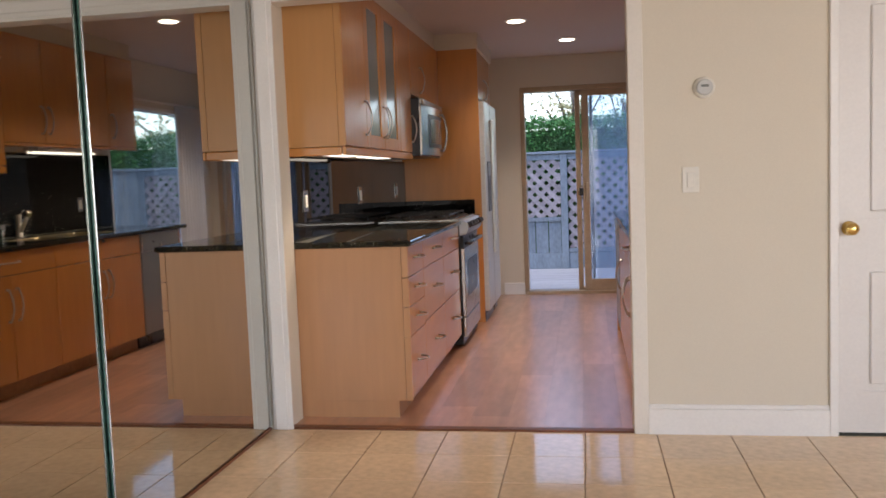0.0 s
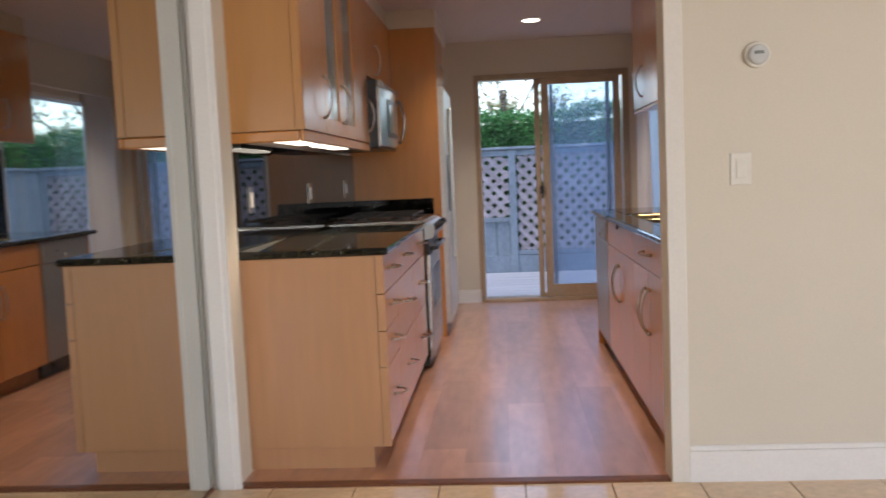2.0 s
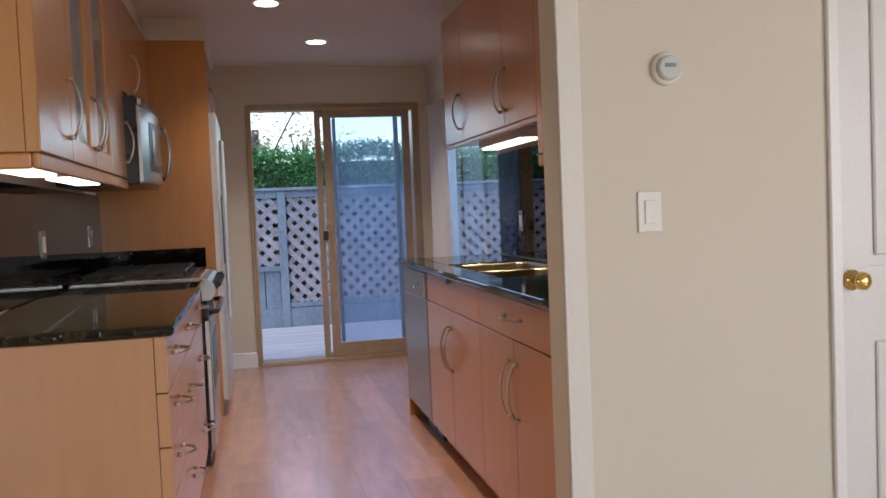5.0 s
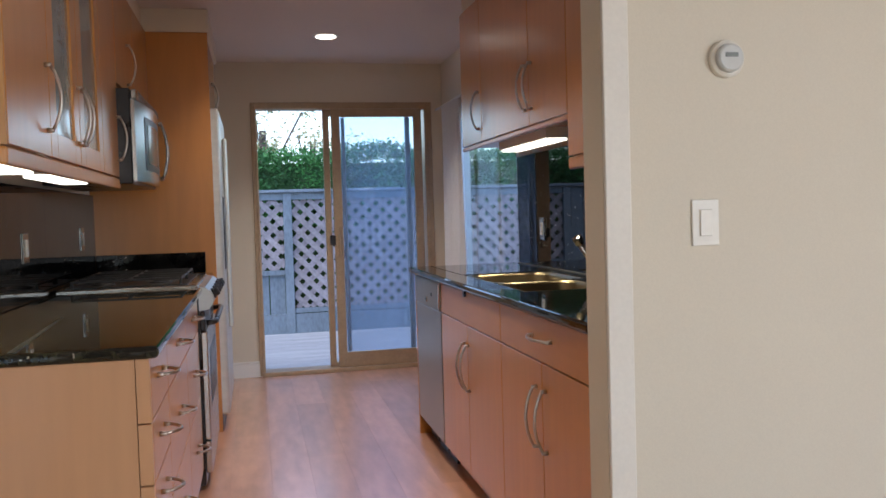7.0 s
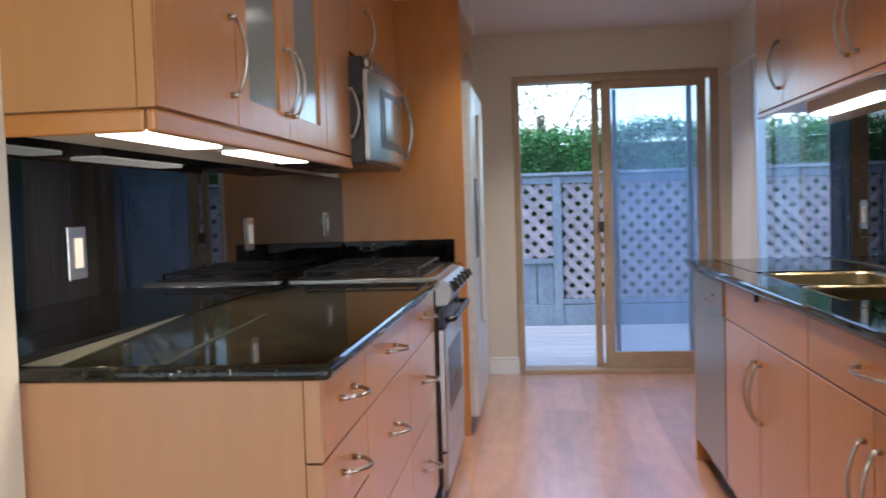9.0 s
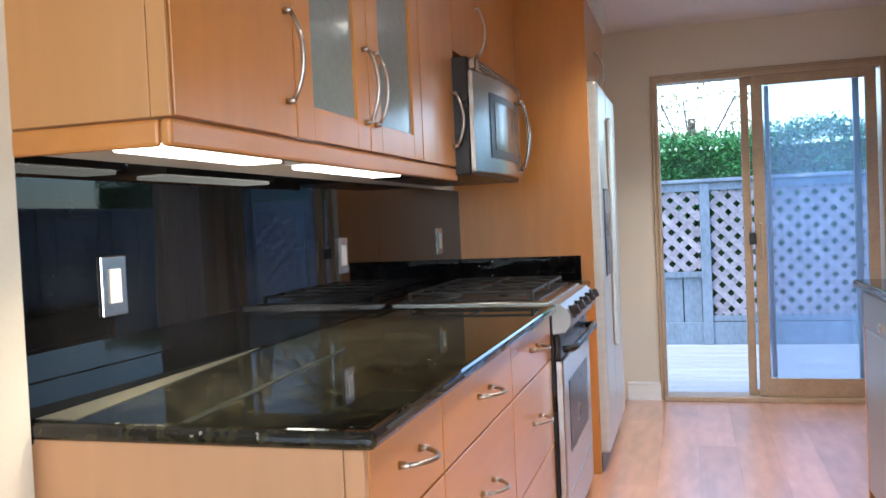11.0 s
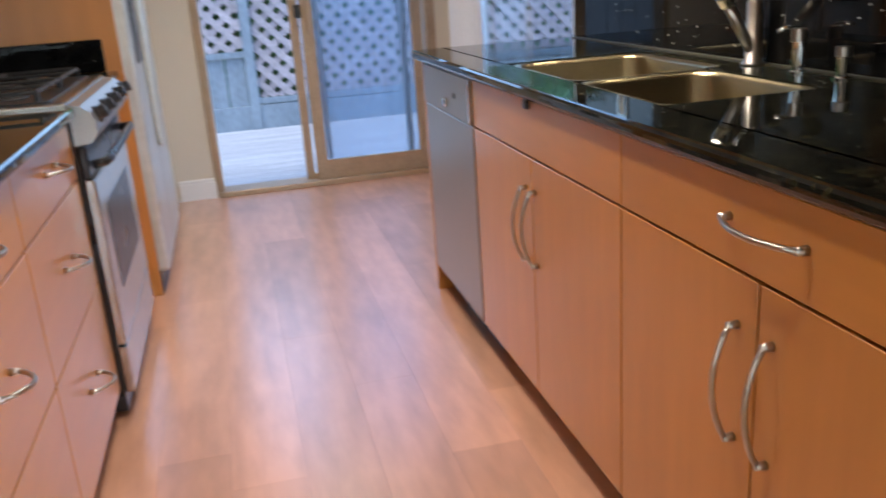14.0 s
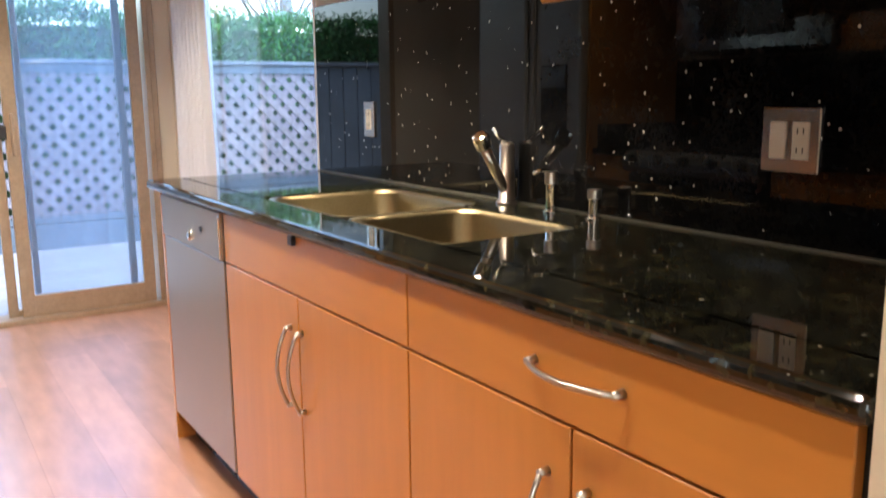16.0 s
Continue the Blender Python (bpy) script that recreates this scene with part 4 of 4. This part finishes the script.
for nm, y, h, lab in (("soap_dispenser", 6.105, 0.098, "slim chrome soap dispenser by the sink"), ("air_gap", 5.955, 0.068, "short chrome air gap cap by the sink")):
    x = 1.155
    s = thing(nm, (x, y, TOP), lab, "sink fitting")
    part("base", turned(bmesh.new(), (x, y, TOP), (0, 0, 1), [(0, 0.020), (0.004, 0.020), (0.007, 0.013), (h * 0.7, 0.013)], 18), M_CHROME, s, smooth=False)
    part("cap", turned(bmesh.new(), (x, y, TOP + h * 0.7), (0, 0, 1), [(0, 0.016), (h * 0.28, 0.016), (h * 0.3, 0.013)], 18), M_NICKEL, s, smooth=False)
    if nm == "soap_dispenser":
        part("nozzle", tube(bmesh.new(), [(x, y, TOP + h), (x - 0.03, y + 0.003, TOP + h + 0.004), (x - 0.05, y + 0.005, TOP + h - 0.004)], 0.005), M_CHROME, s, smooth=True)

# right wall units
RUX, RUB = 0.845, 1.552
RT = 2.255
u = wall_unit(-1, RX, RUX, 6.945, 7.341, RUB, RT, "honey maple wall cabinet with a solid door")
front(u, "door", RUX, -1, 6.945, 7.341, RUB, RT, M_MAPLE, ((6.995, 1.62), (6.995, 1.80)))
u = wall_unit(-1, RX, RUX, 5.778, 6.945, RUB, RT, "honey maple wall cabinet over the sink with two doors")
front(u, "door", RUX, -1, 6.207, 6.945, RUB, RT, M_MAPLE, ((6.247, 1.62), (6.247, 1.80)))
front(u, "door", RUX, -1, 5.778, 6.207, RUB, RT, M_MAPLE, ((6.168, 1.62), (6.168, 1.80)))
u = wall_unit(-1, RX, RUX, 4.955, 5.778, UB, RT, "honey maple wall cabinet beside the opening with two doors")
front(u, "door", RUX, -1, 5.356, 5.778, UB, RT, M_MAPLE, ((5.392, HZ0), (5.392, HZ1)))
front(u, "door", RUX, -1, 4.955, 5.356, UB, RT, M_MAPLE, ((5.321, HZ0), (5.321, HZ1)))
bm = boxed(RUX, RUX + 0.020, 5.779, 7.341, RUB - 0.022, RUB - 0.002, bevel=0.004)
solid("light_rail", bm, M_MAPLE_H, "maple light rail under the wall cabinets over the sink", "trim", at=(RUX, 6.444, RUB))
solid("light_rail", boxed(RUX, RUX + 0.020, 4.955, 5.778, 1.352, UB - 0.003, bevel=0.005), M_MAPLE_H, "maple light rail under the wall cabinets", "trim", at=(RUX, 5.309, UB))
structure("soffit_right_units", boxed(RUX + 0.02, RX, KY, 7.357, RT, CEIL), M_WALL, "beige soffit over the wall cabinets", "soffit")

# ---- outlets on the backsplashes ----
plate((LX + 0.020, 5.265, 1.12), "x", 0.074, 0.116, "steel-plated ivory rocker switch on the black backsplash", 1, 0, M_IVORY, M_STEEL)
plate((LX + 0.020, 6.395, 1.122), "x", 0.074, 0.116, "steel-plated ivory rocker switch on the black backsplash", 1, 0, M_IVORY, M_STEEL)
plate((LX + 0.020, 7.494, 1.13), "x", 0.074, 0.116, "steel-plated ivory rocker switch behind the range", 1, 0, M_IVORY, M_STEEL)
plate((RX - 0.019, 7.098, 1.112), "-x", 0.074, 0.116, "steel-plated ivory outlet near the side window", 0, 1, M_IVORY, M_STEEL, "wall_outlet")
plate((RX - 0.019, 5.496, 1.105), "-x", 0.118, 0.116, "steel-plated double outlet and rocker switch on the black backsplash", 1, 1, M_IVORY, M_STEEL, "wall_outlet")

# ---- lamps that the place has ----
for cx, cy in CANS:
    t = thing("ceiling_light", (cx, cy, CEIL), "round recessed ceiling downlight, lit, with a pale ring", "ceiling light", "recessed downlights")
    part("trim_ring", turned(bmesh.new(), (cx, cy, CEIL - 0.006), (0, 0, 1), [(0, 0.080), (0.0055, 0.088)], 32), M_TRIM, t)
    part("bulb", turned(bmesh.new(), (cx, cy, CEIL - 0.010), (0, 0, 1), [(0, 0.060), (0.0035, 0.066)], 32), M_CAN, t, "glowing warm lens")
for ux, u0, u1, uz in UNDER:
    t = thing("under_cabinet_light", (ux, (u0 + u1) / 2, uz), "slim lit fixture under the wall cabinet", "light fixture", "under-cabinet lights")
    top = UB if uz < 1.45 else RUB
    part("housing", boxed(ux - 0.055, ux + 0.055, u0 - 0.015, u1 + 0.015, uz - 0.008, top - 0.001), M_TRIM, t)
    part("diffuser", boxed(ux - 0.045, ux + 0.045, u0, u1, uz - 0.018, uz - 0.0085, bevel=0.003), M_TUBE, t, "glowing diffuser")

# ---- outdoors ----
structure("ground", boxed(-400, 400, BY + 0.16, 500, -0.35, -0.20), M_EARTH, "bare garden earth reaching to the horizon", "ground")
DZ = -0.045
FEY, FT, FXR = 12.2, 1.50, 3.55
fence = thing("fence", (0.8, FEY, DZ), "blue-grey painted garden fence with pale lattice panels", "fence")
POSTS = [-0.86, 0.09, 1.80, 3.50]
for x in POSTS:
    part("post", boxed(x - 0.045, x + 0.045, FEY - 0.045, FEY + 0.045, DZ, FT - 0.03, bevel=0.004), M_FENCE, fence)
part("cap_rail", boxed(-4.0, FXR + 0.06, FEY - 0.065, FEY + 0.055, FT - 0.028, FT + 0.004, bevel=0.004), M_FENCE, fence)
part("base_board", boxed(-4.0, FXR, FEY - 0.030, FEY + 0.02, DZ, 0.165, bevel=0.003), M_FENCE, fence)
for i in range(20):
    xa = -0.92 - i * 0.152
    part("board", boxed(xa - 0.144, xa, FEY - 0.01, FEY + 0.012, 0.168, FT - 0.03), M_FENCE, fence)


def slat(bm, u0, v0, u1, v1, w, y0, y1):
    d = Vector((u1 - u0, v1 - v0)).normalized()
    n = Vector((-d.y, d.x)) * w / 2
    cs = [(u0 + n.x, v0 + n.y), (u0 - n.x, v0 - n.y), (u1 - n.x, v1 - n.y), (u1 + n.x, v1 + n.y)]
    a = [bm.verts.new((u, y0, v)) for u, v in cs]
    b = [bm.verts.new((u, y1, v)) for u, v in cs]
    for i in range(4):
        j = (i + 1) % 4
        bm.faces.new((a[i], a[j], b[j], b[i]))
    bm.faces.new(a[::-1])
    bm.faces.new(b)


def lattice(x0, x1, z0, z1, y, step=0.15, w=0.058):
    for sgn, y0 in ((-1, y - 0.012), (1, y)):
        k = x0 - (z1 - z0)
        while k < x1 + (z1 - z0):
            # line u = k + s, v = z0 + s or z1 - s
            s0, s1 = max(0.0, x0 - k), min(z1 - z0, x1 - k)
            if s1 - s0 > 0.05:
                v0, v1 = (z0 + s0, z0 + s1) if sgn > 0 else (z1 - s0, z1 - s1)
                bm = bmesh.new()
                slat(bm, k + s0, v0, k + s1, v1, w, y0, y0 + 0.009)
                part("slat", bm, M_LATT, fence)
            k += step


def panel_rails(x0, x1, z0):
    part("rail", boxed(x0, x1, FEY - 0.03, FEY + 0.02, FT - 0.105, FT - 0.031), M_FENCE, fence)
    part("rail", boxed(x0, x1, FEY - 0.028, FEY + 0.02, z0 - 0.05, z0), M_FENCE, fence)


for a, b in zip(POSTS, POSTS[1:]):
    x0, x1 = a + 0.045, b - 0.045
    if a < 0:
        panel_rails(x0, x1, 0.64)
        lattice(x0, x1, 0.64, FT - 0.105, FEY)
        n = 5
        for i in range(n):
            xa = x0 + (x1 - x0) * i / n
            part("board", boxed(xa + 0.006, xa + (x1 - x0) / n - 0.006, FEY - 0.004, FEY + 0.014, 0.168, 0.588), M_FENCE, fence)
    else:
        panel_rails(x0, x1, 0.225)
        lattice(x0, x1, 0.225, FT - 0.105, FEY)
f2 = thing("fence", (FXR, 11, DZ), "dark blue-grey board fence along the side of the patio", "fence")
part("cap_rail", boxed(FXR - 0.03, FXR + 0.07, 7.617, FEY - 0.07, FT - 0.028, FT + 0.004), M_FENCE, f2)
for i in range(25):
    y = 7.64 + i * 0.208
    part("board", boxed(FXR, FXR + 0.02, y, y + 0.196, DZ, FT - 0.03), M_FENCE, f2)
    if i % 5 == 2:
        part("batten", boxed(FXR - 0.03, FXR - 0.001, y + 0.15, y + 0.24, DZ, FT - 0.03), M_FENCE, f2)


def leaves(n, place, size, seed):
    """Many small folded leaves, at places given by the function place(rng)."""
    rng = random.Random(seed)
    vs, fs = [], []
    for _ in range(n):
        c = Vector(place(rng))
        d = Vector((rng.uniform(-1, 1), rng.uniform(-1, 1), rng.uniform(-0.3, 1))).normalized()
        u = d.cross(Vector((rng.uniform(-1, 1), rng.uniform(-1, 1), rng.uniform(-1, 1)))).normalized()
        s = size * rng.uniform(0.6, 1.5)
        k = len(vs)
        vs += [c - d * s, c + u * s * 0.45, c + d * s, c - u * s * 0.45]
        fs.append((k, k + 1, k + 2, k + 3))
    return vs, fs


def leaf_part(name, vs, fs, mat, parent):
    me = bpy.data.meshes.new(name)
    wl = BASE[parent.name]
    me.from_pydata([v - wl for v in vs], [], fs)
    me.materials.append(mat)
    ob = new(name, me)
    ob.parent = parent
    return ob


def hedge_place(rng):
    x = rng.uniform(-4.5, 4.6)
    top = 1.90 + 0.09 * noise.noise(Vector((x * 1.3, 0, 4))) + 0.05 * noise.noise(Vector((x * 5, 2, 1)))
    if rng.random() < 0.45:
        return (x, rng.uniform(12.45, 13.4), top + rng.uniform(-0.05, 0.07) + 0.04 * rng.gauss(0, 1))
    return (x, 12.46 + 0.07 * noise.noise(Vector((x * 3, 7, 3))) + abs(rng.gauss(0, 0.06)), rng.uniform(1.1, top))


h = thing("hedge", (0, 14, -0.2), "dense clipped green hedge behind the fence", "hedge")
# dark green filler block; shade behind the leaves is put into its colour
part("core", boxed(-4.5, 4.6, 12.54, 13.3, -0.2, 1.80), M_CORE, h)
leaf_part("crown", *leaves(46000, hedge_place, 0.021, 3), M_LEAF, h)


def tree(x, y, height, spread, seed, n, label, limbs=13):
    rng = random.Random(seed)
    t = thing("tree", (x, y, -0.2), label, "tree", "trees beyond the fence")
    bm = tube(bmesh.new(), [(x, y, -0.2), (x + 0.1, y, height * 0.3), (x - 0.05, y + 0.1, height * 0.6), (x, y, height * 0.85)], 0.11, 8)
    clumps = []
    for i in range(limbs):
        a, r = rng.uniform(0, 6.28), rng.uniform(0.3, 1) * spread
        c = Vector((x + r * math.cos(a), y + r * math.sin(a), height * rng.uniform(0.45, 1.0)))
        clumps.append((c, rng.uniform(0.35, 0.7)))
        tube(bm, [(x, y, height * rng.uniform(0.3, 0.6)), ((x + c.x) / 2, (y + c.y) / 2, c.z * 0.75), c], 0.03, 6)
    part("trunk", bm, M_BARK, t)
    def place(r2):
        c, r = clumps[r2.randrange(len(clumps))]
        return (c.x + r2.gauss(0, r * 0.6), c.y + r2.gauss(0, r * 0.6), c.z + r2.gauss(0, r * 0.45))
    leaf_part("crown", *leaves(n, place, 0.07, seed + 1), M_LEAF2, t)


tree(0.1, 30, 4.6, 1.3, 11, 1300, "leafy tree with a loose crown beyond the fence", 9)
tree(1.9, 34, 4.4, 1.6, 15, 1100, "leafy tree with a loose crown beyond the fence", 9)
tree(6.006, 19, 4.6, 2.2, 12, 2200, "leafy green tree beyond the side fence")

# ---- pieces of floors, last ----
deck = thing("deck", (0.8, 11.4, DZ - 0.15), "pale weathered grey plank deck outside the patio door", "deck")
bm = boxed(-3.8, FXR - 0.002, BY + 0.16, FEY + 0.05, -0.199, DZ - 0.03)
part("joists", bm, M_DARK, deck)
y = BY + 0.165
while y < FEY - 0.06:
    part("plank", boxed(-3.8, FXR - 0.004, y, y + 0.137, DZ - 0.028, DZ), M_DECK, deck)
    y += 0.140

# kitchen planks
rng = random.Random(5)
PW = 0.186
x = LX - 0.02
while x < RX + 0.02:
    y = FY + 0.056 - rng.uniform(0.1, 1.1)
    while y < BY - 0.02:
        y0, y1 = max(y, FY + 0.057), min(y + 1.22, BY - 0.001)
        if y1 - y0 > 0.03:
            part("plank", boxed(x + 0.00015, x + PW - 0.00015, y0 + 0.00015, y1 - 0.00015, -0.010, 0.0, bevel=0.0002), M_FLOOR, FLOOR_K)
        y += 1.22
    x += PW

# cream tiles: those along the walk singly, the rest joined
TS, G = 0.327, 0.004
tiles = thing("floor", (0, 0, -0.006), "glossy cream ceramic tile floor with brown joints", "floor", kind="structure")
def tile_mesh(x0, x1, y0, y1):
    return boxed(x0 + G / 2, x1 - G / 2, y0 + G / 2, y1 - G / 2, -0.0058, 0.0, bevel=0.0015)
shared = to_mesh("tile", tile_mesh(0, TS, 0, TS), M_TILE, (0, 0, 0))
rest = bmesh.new()
TX = 1.326 - 8 * TS
for i in range(17):
    for j in range(27):
        x0, y1 = TX + i * TS, FY - 0.022 - (j - 1) * TS
        y0 = y1 - TS
        xa, xb, ya, yb = max(x0, -1.285), min(x0 + TS, RRX), max(y0, RBY), min(y1, FY + 0.001)
        if xb - xa < 0.02 or yb - ya < 0.012:
            continue
        near = x0 < 2.3 and y0 > -0.6
        if near and xb - xa > TS - 1e-4 and yb - ya > TS - 1e-4:
            ob = new("tile", shared)
            ob.parent = tiles
            ob.location = (x0, y0, 0.006)
        elif near:
            part("tile", tile_mesh(xa, xb, ya, yb), M_TILE, tiles)
        else:
            box(rest, xa + G / 2, xb - G / 2, ya + G / 2, yb - G / 2, -0.0058, 0.0)
part("tile_field", rest, M_TILE, tiles, kind="stuff")
